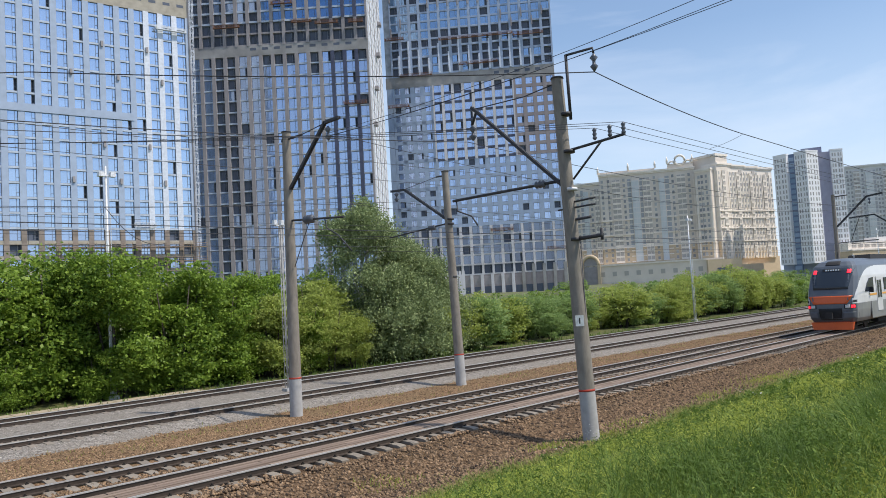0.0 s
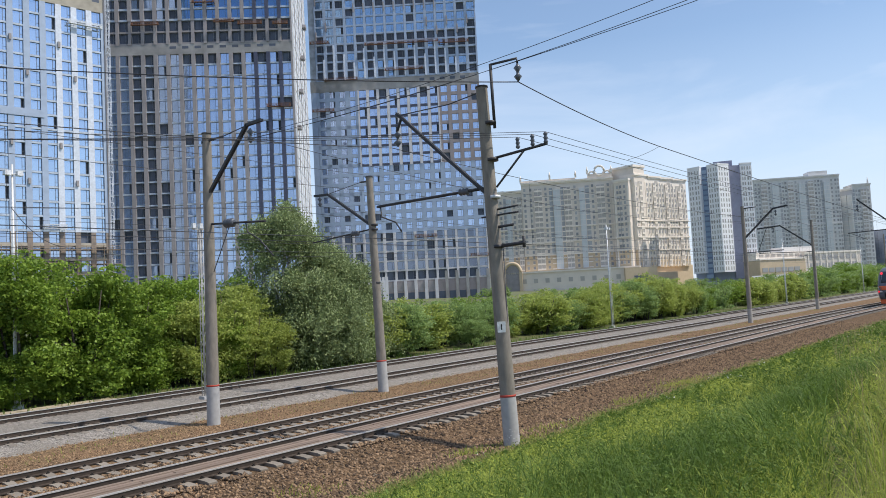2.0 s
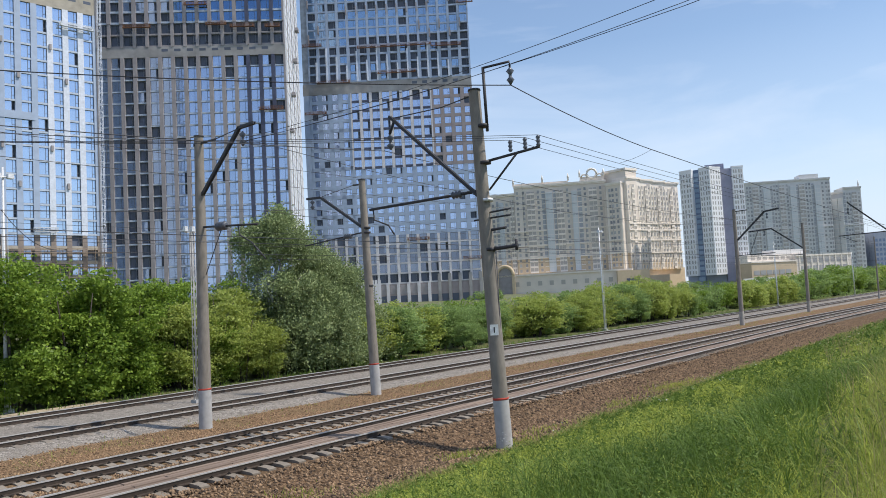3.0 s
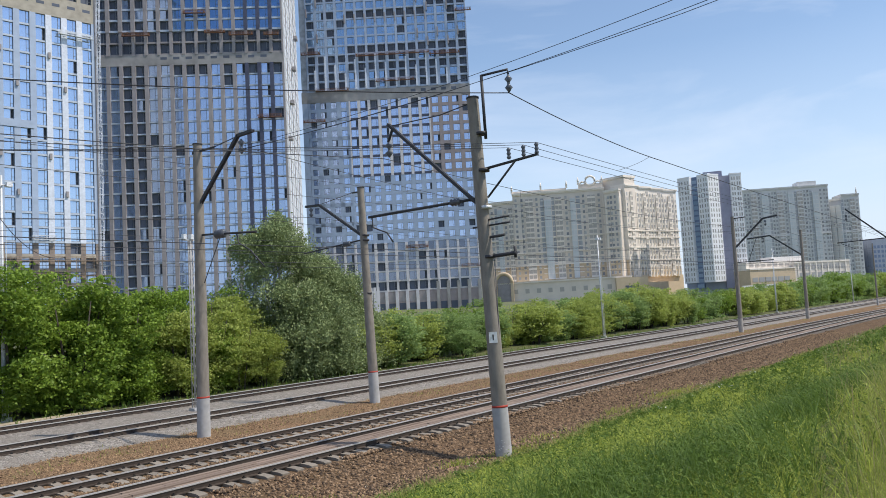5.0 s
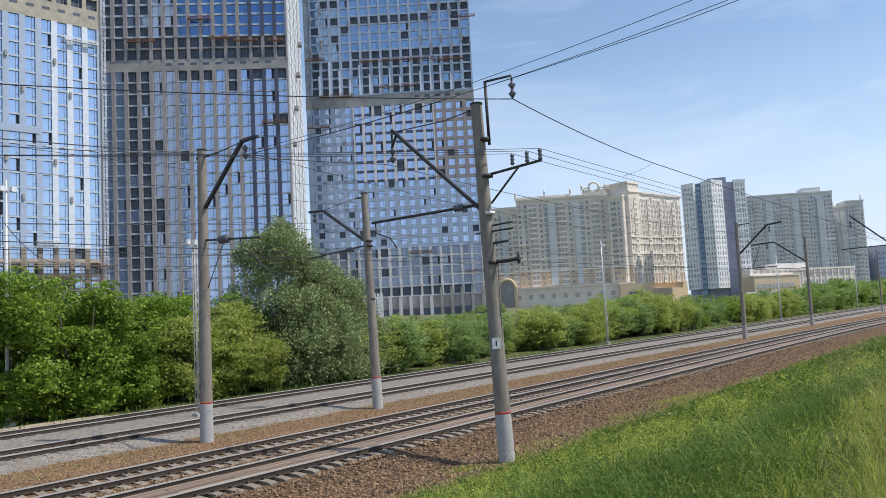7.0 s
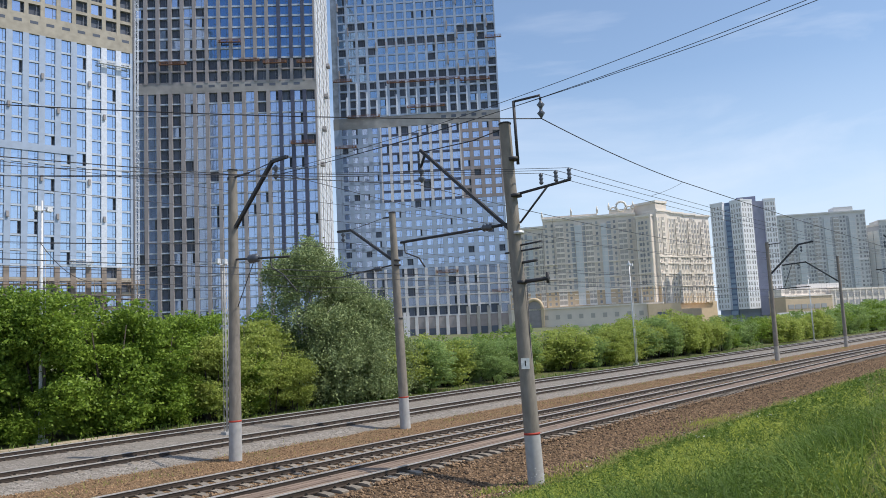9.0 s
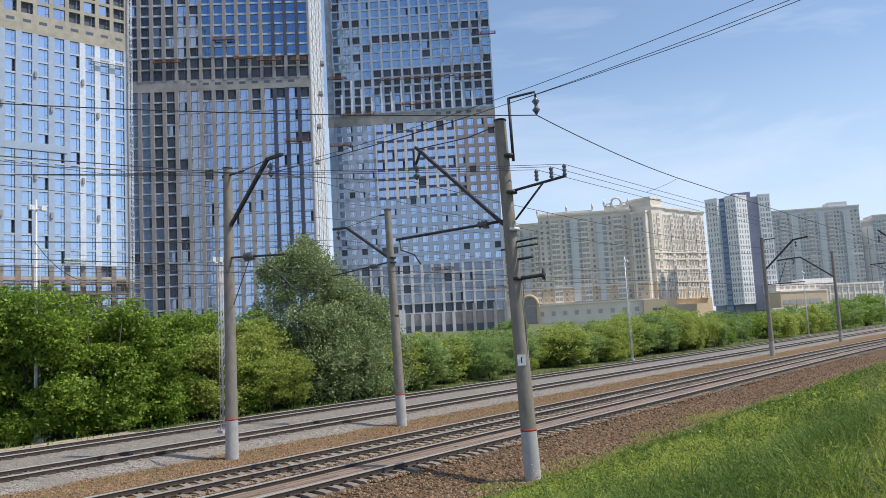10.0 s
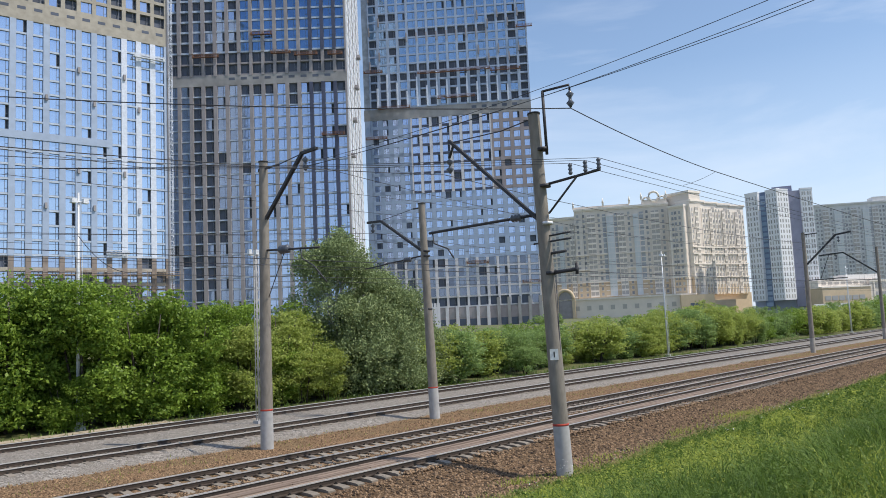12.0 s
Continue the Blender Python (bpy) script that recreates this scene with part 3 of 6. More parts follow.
# tower two: brown piers
indigo = lambda b: M_INDIGO if b in (1, 2, 3) else M_BROWN
T2 = tower("tall tower under construction with brown piers and blue glass", (153.2, 171.5), -48, 64.4, 40, 138, 3.58, [
    (0, 10, 3.8, 22, 3.4, 1.05, 0.42, indigo, M_SILL, G_T2, lambda b, r: 0.45 if r == 21 else 0.02, 0.05, 0.45, False),
    (10, 11, 3.8, 22, 3.4, 1.1, 0.42, M_BROWN, M_SILL, G_T2, 0.15, 0.3, 0.45, False),
    (11, 13, 3.8, 22, 3.4, 1.1, 0.42, M_BROWN, M_SILL, G_T2, 0.9, 0.05, 0.45, False),
    (13, 18, 3.8, 22, 3.4, 1.0, 0.42, M_BROWN, M_SILL, G_T2, 0.05, 0.1, 0.45, False),
    (0, 18, 81.6, 2, 3.5, 0.9, 0.5, M_BROWN, M_BROWN, G_T2, 0.97, 0.02, 0.25, False),
    (0, 9, 88.6, 15, 3.25, 1.0, 0.55, indigo, M_SILL, G_BLUE, lambda b, r: 0.3 if r == 0 else 0.0, 0.02, 0.4, False),
    (9, 11, 88.6, 15, 3.25, 1.0, 0.6, M_BROWN, M_SILL, G_T2, 0.35, 0.4, 0.4, False),
    (11, 18, 88.6, 15, 3.25, 1.1, 0.6, M_BROWN, M_SILL, G_T2, 0.75, 0.2, 0.4, False)], 2)
bandwall(T2, -64.4, 0, 78.6, 81.6, M_BAND, 9, 3.58)
for x, z, w in ((-46, 87.2, 8), (-28.5, 93.6, 6.5), (-22.5, 87.6, 6), (-15.5, 86.8, 7), (-5.5, 86.6, 4.5), (-8, 62.0, 7)):
    cradle(T2, x, z, w)
part("end_wall", Shape().box(-0.14, 0.16, 0.76, 39.8, 2, 138), M_ENDWALL, T2, "pale end wall")
for k in range(7):
    y0 = 0.8 + k * 5.6
    part("side_pier", Shape().box(-0.1, 0.3, y0 + 0.4, y0 + 1.5, 2, 138), M_BROWN if k % 2 else M_CREAM, T2)
for k in range(40):
    z = 4 + k * 3.35
    part("side_slab", Shape().box(-0.1, 0.26, 0.8, 39.6, z, z + 0.3), M_WRAP, T2)
part("roof_slab", Shape().box(-64.6, 0.4, -0.3, 40, 138, 138.6), M_BEIGE, T2)
for k in range(4):
    part("side_platform", Shape().box(0.3, 1.4, 2 + 9 * k, 5 + 9 * k, 56 + k * 13.3, 57.0 + k * 13.3), M_BROWN, T2)

# tower three: cream and taupe zones
T3 = tower("tall tower under construction with cream piers and grey panels", (230.5, 159.0), -54, 61.5, 28, 151, 3.7, [
    (4, 12, 10.7, 1, 3.5, 0.75, 0.45, M_CREAM, M_CREAM, G_T3LOW, 0.85, 0.1, 0.3, False),
    (4, 12, 14.2, 4, 3.5, 1.0, 0.55, M_CREAM, M_CREAM, G_T3LOW, 0.12, 0.2, 0.5, False),
    (0, 4, 10.7, 1, 3.5, 0.8, 0.45, M_CREAM, M_CREAM, G_T3LOW, 0.85, 0.1, 0.3, False),
    (0, 4, 14.2, 4, 3.5, 0.8, 0.55, M_CREAM, M_CREAM, G_T3LOW, 0.15, 0.15, 0.2, False),
    (12, 16, 10.7, 1, 3.5, 0.8, 0.45, M_CREAM, M_CREAM, G_T3LOW, 0.85, 0.1, 0.3, False),
    (12, 16, 14.2, 4, 3.5, 0.8, 0.55, M_CREAM, M_CREAM, G_T3LOW, 0.15, 0.15, 0.2, False),
    (12, 16, 28.2, 6, 3.5, 1.6, 1.3, M_PALE, M_PALE, G_T3, 0.15, 0.12, 0.06, False),
    (0, 12, 28.2, 7, 3.5, 1.55, 1.15, M_PALE, M_PALE, G_T3, 0.07, 0.12, 0.1, False),
    (4, 12, 52.7, 8, 3.5, 1.0, 0.85, M_CREAM, M_PALE, G_T3, 0.04, 0.10, 0.3, True),
    (0, 4, 52.7, 8, 3.5, 1.3, 1.1, M_TAUPE, M_TAUPE, G_T3, 0.10, 0.10, 0.15, False),
    (12, 16, 49.2, 9, 3.5, 1.6, 1.2, M_PALE, M_PALE, G_T3, 0.12, 0.12, 0.08, False),
    (0, 16, 84.8, 4, 3.3, 1.1, 0.7, M_PALE, M_PALE, G_T3UP, 0.85, 0.1, 0.3, False),
    (12, 16, 98.0, 16, 3.3, 0.95, 0.6, M_PALE, M_PALE, G_T3UP, 0.22, 0.16, 0.15, False),
    (4, 12, 98.0, 16, 3.3, 0.85, 0.6, M_PALE, M_PALE, G_T3UP, lambda b, r: 0.95 if r in (0, 4) else 0.02, 0.1, 0.15, False),
    (0, 4, 98.0, 16, 3.3, 0.9, 0.6, M_PALE, M_PALE, G_T3UP, lambda b, r: 0.9 if r in (0, 5) else 0.1, 0.1, 0.15, False)], 3)
part("left_bay", Shape().box(-61.3, -59.3, -0.1, 0.7, 3, 80.7), M_PALE, T3)
bandwall(T3, -61.5, 0, 80.7, 84.8, M_BAND, 5, 3.7)
part("podium_wall", Shape().box(-61.5, 0, 0.0, 0.7, 1.0, 10.6), M_TAUPE, T3, "grey-brown podium wall")
for k in range(17):
    x = -0.5 - k * 3.7
    part("podium_column", Shape().box(x - 0.55, x + 0.55, -0.6, 0.1, 1.0, 13.6 if k < 5 else 10.9), M_CREAM if k > 4 else M_BAND, T3)
for k in range(16):
    x = -2.35 - k * 3.7
    # A dark slab drawn for the shade inside the doorway.
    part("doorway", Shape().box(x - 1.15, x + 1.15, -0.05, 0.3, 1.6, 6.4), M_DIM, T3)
    if k > 4:
        part("podium_panel", Shape().box(x - 1.2, x + 1.2, -0.08, 0.3, 7.0, 10.2), M_BROWN, T3)
for k in range(16):
    x = -1.85 - k * 3.7
    if not 4 < k < 14:
        for z in ((101.5, 114.5, 127.5) if k % 2 else (104.8, 118.0, 131.0)):
            part("steel_bracket", Shape().box(x - 1.6, x - 1.1, -0.5, 0, z - 1.6, z + 1.6), M_BROWN, T3)
for k in range(9):
    x = -15 - k * 3.7
    part("steel_bracket", Shape().box(x - 0.2, x + 0.2, -0.6, 0, 109.8, 113), M_BROWN, T3)
for k in range(14):
    x = -8 - k * 3.7
    part("white_riser", Shape().box(x - 0.28, x + 0.28, -0.7, 0, 85, 91 + (k * 7 % 5) * 1.7), M_WRAP, T3)
for x, z, w in ((-41, 97.0, 27), (-14, 96.2, 11), (-34, 87.2, 14), (-56, 84.6, 12), (-4, 111.8, 6), (-26, 26.0, 8), (-6.5, 18.2, 7), (-61, 98.6, 7), (-61, 73.5, 8)):
    cradle(T3, x, z, w)
part("roof_slab", Shape().box(-61.7, 0.2, -0.3, 28, 151, 151.6), M_BEIGE, T3)

fence = thing("site_hoarding", "cream ribbed metal hoarding of the building site", "fence", pose(151, 145, 3.6, 0, 0, -46))
for k in range(14):
    part("panel", Shape().prism([(-0.04, 0), (0.04, 0), (0.04, 6.8), (-0.04, 6.8)], -6 + k * 0.92, -5.3 + k * 0.92), M_CREAM, fence)


# ---- far blocks ----
# Wall colours of the far blocks are raised to carry the distance haze.
M_SAND = material("hazed_sand_render", (0.76, 0.68, 0.60), 0.9, grain=0.2, spread=0.08, big=0.05)
M_SANDTRIM = material("pale_cornice", (0.84, 0.77, 0.69), 0.9, grain=0.3, spread=0.08)
M_OCHRE = material("ochre_render", (0.62, 0.49, 0.34), 0.9, grain=0.2, spread=0.1)
# Window tone lifted for haze and for sky reflected in the panes.
M_FARGLASS = material("hazed_far_window", (0.22, 0.225, 0.235), 0.3, grain=0.2, spread=0.5, by_island=0.8, color2=(0.50, 0.49, 0.48))
# Balcony glazing darkened in colour for the shade inside the balconies.
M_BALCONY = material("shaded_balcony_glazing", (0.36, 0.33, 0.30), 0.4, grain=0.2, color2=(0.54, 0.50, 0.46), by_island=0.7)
M_BAYGLASS = material("pale_bay_glazing", (0.50, 0.53, 0.54), 0.3, grain=0.2, color2=(0.68, 0.70, 0.70), by_island=0.7)
# White and grey panels are paled for haze as well.
M_WHITEBLOCK = material("hazed_white_panel", (0.80, 0.81, 0.84), 0.8, grain=0.2, spread=0.05)
M_GREYBLUE = material("grey_blue_panel", (0.32, 0.36, 0.45), 0.8, grain=0.2, spread=0.1)
M_NAVY = material("navy_glazed_strip", (0.15, 0.21, 0.34), 0.4, grain=0.3, spread=0.15)
M_STRIP = material("blue_strip_glazing", (0.20, 0.30, 0.44), 0.3, grain=0.3, color2=(0.36, 0.46, 0.60), by_island=0.7)
# Grey that stands in for shade in narrow recesses; the strips lie proud.
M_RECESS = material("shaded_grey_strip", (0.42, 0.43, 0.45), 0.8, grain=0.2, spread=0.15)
M_PLUM = material("dark_plum_panel", (0.34, 0.34, 0.44), 0.8, grain=0.2, spread=0.1)
M_GREYBLOCK = material("hazy_grey_panel", (0.68, 0.67, 0.66), 0.9, grain=0.2, spread=0.06)


def rows_of_windows(s, x0, x1, z0, z1, pitch, storey, w, h, skip=(), proud=0.05):
    n = max(1, int((x1 - x0) / pitch))
    step = (x1 - x0) / n
    for i in range(n):
        if i in skip:
            continue
        x = x0 + (i + 0.5) * step
        z = z0
        while z + storey <= z1 + 0.1:
            s.box(x - w / 2, x + w / 2, -proud, 0.3, z + 0.9, z + 0.9 + h)
            z += storey


def polar(az, d):
    """A point of the plan by its bearing and distance."""
    return Vector((d * math.cos(radians(az)), d * math.sin(radians(az))))


def facing(a, b):
    """The pose of a wall from a to b, and its length; its front looks to the right of the way from b to a."""
    d = b - a
    return pose(a.x, a.y, 0, 0, 0, math.degrees(math.atan2(d.y, d.x))), d.length


def wing(t, m, columns, depth, z0, z1, wall, trim, storey=2.9, bands=(), base=0.0, scale=1.0):
    """A straight wing of a block. Columns are (kind, width): w windows, t twin windows, b balconies, g glazed bay,
    d strip coloured as a shaded recess, p pilaster, e plain wall."""
    length = sum(c[1] for c in columns) * scale
    part("wall", Shape().box(0, length, 0, depth, z0, z1), wall, t, m=m)
    if base:
        part("lower_floor", Shape().box(0.02, length - 0.02, -0.12, 0.1, z0, base), M_OCHRE, t, m=m)
    part("cornice", Shape().box(-0.3, length + 0.3, -0.8, depth, z1, z1 + 0.9).box(-0.15, length + 0.15, -0.45, 0, z1 - 0.7, z1), trim, t, m=m)
    for z in bands:
        part("string_course", Shape().box(-0.1, length + 0.1, -0.7, 0, z, z + 0.7), trim, t, m=m)
    floors = int((z1 - 2.2 - z0) / storey)
    x, glass = 0.0, Shape()
    for kind, w in columns:
        w *= scale
        c = x + w / 2
        if kind in "wt":
            for k in range(floors):
                z = z0 + 1.1 + k * storey
                for q in ((0.0,) if kind == "w" else (-w * 0.23, w * 0.23)):
                    ww = min(0.6, w * 0.2)
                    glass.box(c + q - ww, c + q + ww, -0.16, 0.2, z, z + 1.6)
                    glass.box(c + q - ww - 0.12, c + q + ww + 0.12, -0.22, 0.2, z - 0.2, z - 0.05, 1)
        elif kind == "b":
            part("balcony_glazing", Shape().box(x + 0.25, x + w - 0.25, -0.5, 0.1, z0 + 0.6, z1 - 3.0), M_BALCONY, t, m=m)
            rail = Shape()
            for k in range(floors):
                z = z0 + 0.4 + k * storey
                rail.box(x + 0.15, x + w - 0.15, -0.7, -0.3, z, z + 0.95)
            for q in (0.15, w / 2 - 0.1, w - 0.35):
                rail.box(x + q, x + q + 0.2, -0.62, -0.3, z0 + 0.5, z1 - 3.0)
            part("balcony_railing", rail, trim, t, m=m, kind="stuff")
        elif kind == "g":
            part("glazed_bay", Shape().box(x + 0.2, x + w - 0.2, -0.9, 0.1, z0 + 1, z1 - 4.0), M_BAYGLASS, t, m=m)
            bars = Shape()
            for k in range(floors):
                z = z0 + 0.6 + k * storey
                bars.box(x + 0.15, x + w - 0.15, -0.98, -0.5, z, z + 0.5)
            bars.box(c - 0.08, c + 0.08, -0.97, -0.5, z0 + 1, z1 - 4.0)
            part("bay_glazing_bar", bars, M_GREYBLOCK, t, m=m, kind="stuff")
        elif kind == "d":
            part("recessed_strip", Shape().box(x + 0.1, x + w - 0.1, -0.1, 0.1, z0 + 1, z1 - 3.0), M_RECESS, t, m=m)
            for k in range(floors):
                glass.box(x + 0.05, x + w - 0.05, -0.2, 0.1, z0 + 0.6 + k * storey, z0 + 1.1 + k * storey, 1)
        elif kind == "p":
            part("pilaster", Shape().box(x + w * 0.15, x + w * 0.85, -0.3, 0.1, z0, z1 - 3.2), trim, t, m=m)
        x += w
    if glass.v:
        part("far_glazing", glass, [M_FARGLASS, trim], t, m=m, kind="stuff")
    return length


block = thing("apartment_block", "long sand-coloured apartment block with arched gate and cornices", "building")
BANDS = (23.9, 31.0, 39.0)
m, n = facing(polar(34.6, 443), polar(31.95, 438))
cols = [("w", 3), ("b", 4), ("w", 3), ("d", 1.6), ("g", 3), ("w", 3), ("b", 3)]
wing(block, m, cols, 18, 15.6, 60.5, M_SAND, M_SANDTRIM, bands=BANDS, base=23.9, scale=n / sum(c[1] for c in cols))
mL, nL = facing(polar(31.95, 437), polar(25.35, 437))
cols = [("w", 3.2), ("w", 3.0), ("b", 4.6), ("w", 3.4), ("d", 1.9), ("g", 4.0), ("d", 1.6), ("b", 4.0), ("w", 3.8), ("g", 3.2), ("d", 2.2), ("w", 3.4), ("b", 4.6), ("w", 3.2), ("p", 1.2)]
kL = nL / sum(c[1] for c in cols)
wing(block, mL, cols, 18, 15.6, 64.3, M_SAND, M_SANDTRIM, bands=BANDS, base=23.9, scale=kL)
# stepped attic, ring and finials
part("parapet", Shape().box(0, 30, 0.3, 12, 65.2, 66.2).box(36.8, nL - 0.4, 0.2, 12, 65.2, 67.6), M_SAND, block, m=mL)
ring = Shape().tube([(43.2 + 2.6 * math.cos(math.pi * k / 8), 0.4, 69.2 + 2.6 * math.sin(math.pi * k / 8)) for k in range(17)], 0.6, 8)
for x in (39.0, 47.4):
    ring.tube([(x + 1.5 * math.cos(math.pi * k / 8), 0.4, 67.4 + 1.5 * math.sin(math.pi * k / 8)) for k in range(9)], 0.5, 6)
part("roof_arch", ring, M_SANDTRIM, block, m=mL)
for x, z in ((-0.2, 65.2), (16.0, 66.2), (30.2, 66.2), (36.6, 67.6), (49.6, 67.6)):
    part("finial", Shape().box(x - 0.5, x + 0.5, -0.3, 0.7, z, z + 1.6).tube([(x, 0.2, z + 1.6), (x, 0.2, z + 2.4), (x, 0.2, z + 4.2)], [0.6, 0.5, 0.08], 8), M_SANDTRIM, block, m=mL)
# corner bay and the tall wall behind it
mB, nB = facing(polar(25.35, 433), polar(24.3, 429))
cols = [("p", 1.0), ("t", 3.0), ("w", 2.2), ("p", 1.0)]
wing(block, mB, cols, 7, 13.0, 61.6, M_SAND, M_SANDTRIM, bands=BANDS, base=23.9, scale=nB / 7.2)
mK, nK = facing(polar(25.5, 441), polar(23.9, 431))
part("corner_tower", Shape().box(0, nK, 0, 9, 2, 68.8), M_SAND, block, m=mK)
part("lower_floor", Shape().box(0.1, nK - 0.05, -0.15, 0.1, 13, 23.9), M_OCHRE, block, m=mK)
part("corner_cornice", Shape().box(-0.4, nK + 0.4, -0.6, 9.4, 68.8, 70.0), M_SANDTRIM, block, m=mK)
# concave sunlit wing
arc = [polar(23.9, 431), polar(22.95, 441), polar(22.1, 448.5), polar(21.3, 455), polar(20.4, 463)]
for k, (a, b) in enumerate(zip(arc, arc[1:])):
    m, n = facing(a, b)
    cols = [("p", 0.7), ("w", 1.9), ("p", 0.8), ("b", 2.6), ("p", 0.8), ("w", 1.9), ("p", 0.8), ("w", 1.9)]
    wing(block, m, cols, 9, 14.5, 64.2 - 0.5 * k, M_SANDTRIM, M_SANDTRIM, bands=(23.6, 30.5, 36.0, 39.5), base=20.0, scale=n / sum(c[1] for c in cols))
    part("attic_window", Shape().box(n * 0.55, n * 0.55 + 2.2, -0.2, 0.2, 60.2 - 0.5 * k, 62.4 - 0.5 * k), M_BALCONY, block, m=m)
# terrace, podium and gates
mT, nT = facing(polar(34.8, 436), polar(23.9, 424))
part("podium", Shape().box(0, nT, 0, 10, 2, 14.6), M_SAND, block, m=mT)
part("terrace", Shape().box(-0.3, nT + 0.3, -0.7, 10, 14.6, 15.4), M_SANDTRIM, block, m=mT)
for k in range(9):
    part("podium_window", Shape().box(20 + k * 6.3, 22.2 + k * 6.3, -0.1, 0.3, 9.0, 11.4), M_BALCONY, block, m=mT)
gx = (34.8 - 32.85) / 10.9 * nT
arch = Shape().tube([(gx - 4.6 * math.cos(math.pi * k / 15), -0.9, 15.5 + 5.0 * math.sin(math.pi * k / 15)) for k in range(16)], 0.9, 8)
arch.box(gx - 5.4, gx - 3.8, -1.5, -0.2, 3, 15.6).box(gx + 3.8, gx + 5.4, -1.5, -0.2, 3, 15.6)
part("gate_arch", arch, M_OCHRE, block, m=mT)
gate = [(gx - 3.9, 3.0), (gx + 3.9, 3.0)] + [(gx + 3.9 * math.cos(math.pi * k / 10), 15.5 + 4.4 * math.sin(math.pi * k / 10)) for k in range(11)]
part("gate_opening", Shape().prism([(-z, y) for y, z in gate], 0.0, 1.0), M_BROWN, block, m=mT @ Matrix(((0, 1, 0, 0), (1, 0, 0, -0.7), (0, 0, 1, 0), (0, 0, 0, 1))) @ Matrix(((1, 0, 0, 0), (0, 0, 1, 0), (0, -1, 0, 0), (0, 0, 0, 1))))
mG, nG = facing(polar(24.9, 421), polar(22.7, 424))
part("podium", Shape().box(0, nG, 0, 8, 2, 14.4), M_OCHRE, block, m=mG)
# The shade within the gate is a dark plate.
part("podium_gate", Shape().box(4.5, 11.5, -0.15, 0.3, 3, 10.2), M_DIM, block, m=mG)
mP, nP = facing(polar(22.7, 432), polar(20.3, 455))
part("podium", Shape().box(0, nP, 0, 8, 2, 11.5), M_OCHRE, block, m=mP)
mP, nP = facing(polar(23.7, 437), polar(20.3, 466))
part("basement", Shape().box(0, nP, 0, 8, 2, 15.2), M_OCHRE, block, m=mP)

# high-rise: folded white faces, a blue glazed strip and a plum recess
white = thing("high_rise", "white high-rise with blue-grey strip and plum recess", "building")
for a, b, z1, wall, n in ((polar(20.23, 434.9), polar(19.43, 430.6), 65.0, M_WHITEBLOCK, 4), (polar(19.43, 432.5), polar(18.93, 431.5), 65.3, M_NAVY, 0), (polar(18.93, 428.6), polar(18.21, 423.8), 64.9, M_WHITEBLOCK, 4),
                          (polar(18.21, 423.8), polar(17.5, 429.1), 64.7, M_WHITEBLOCK, 4), (polar(17.5, 430.4), polar(16.74, 432.0), 64.5, M_PLUM, -1), (polar(16.74, 430.6), polar(16.03, 432.5), 64.7, M_WHITEBLOCK, 4)):
    m, length = facing(a, b)
    low = 9.5 if n > 0 else 6.0
    part("wall", Shape().box(0, length, 0, 4.5, low, z1), wall, white, m=m)
    s = Shape()
    if n > 0:
        part("roof_edge", Shape().box(-0.1, length + 0.1, -0.12, 2, z1, z1 + 0.7), M_WHITEBLOCK, white, m=m)
        for k in range(20):
            for i in range(n):
                x = length * (0.14 + 0.24 * i) + 0.10 * (1 if i % 2 else -1) * (-1)
                s.box(x - 0.33, x + 0.33, -0.07, 0.2, low + 1.0 + k * 2.7, low + 2.7 + k * 2.7)
    elif n == 0:
        for k in range(21):
            s.box(0.35, length - 0.35, -0.12, 0.2, low + 0.9 + k * 2.74, low + 2.7 + k * 2.74)
    else:
        for k in range(21):
            s.box(length * 0.12, length * 0.5, -0.08, 0.2, low + 1.0 + k * 2.74, low + 2.4 + k * 2.74)
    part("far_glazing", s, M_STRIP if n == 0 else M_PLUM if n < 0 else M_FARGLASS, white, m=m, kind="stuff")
mR, nR = facing(polar(18.5, 437.8), polar(17.25, 437.8))
part("roof_house", Shape().box(0, nR, 0, 5, 60, 68.2), M_PLUM, white, m=mR)
mR, nR = facing(polar(19.9, 441.6), polar(16.3, 439.7))
part("core", Shape().box(0, nR, -2, 4, 6, 63.4), M_GREYBLUE, white, m=mR)
mR, nR = facing(polar(20.1, 433.9), polar(16.2, 432.0))
part("plinth", Shape().box(0, nR, 0, 6, 3, 9.6), M_GREYBLUE, white, m=mR)

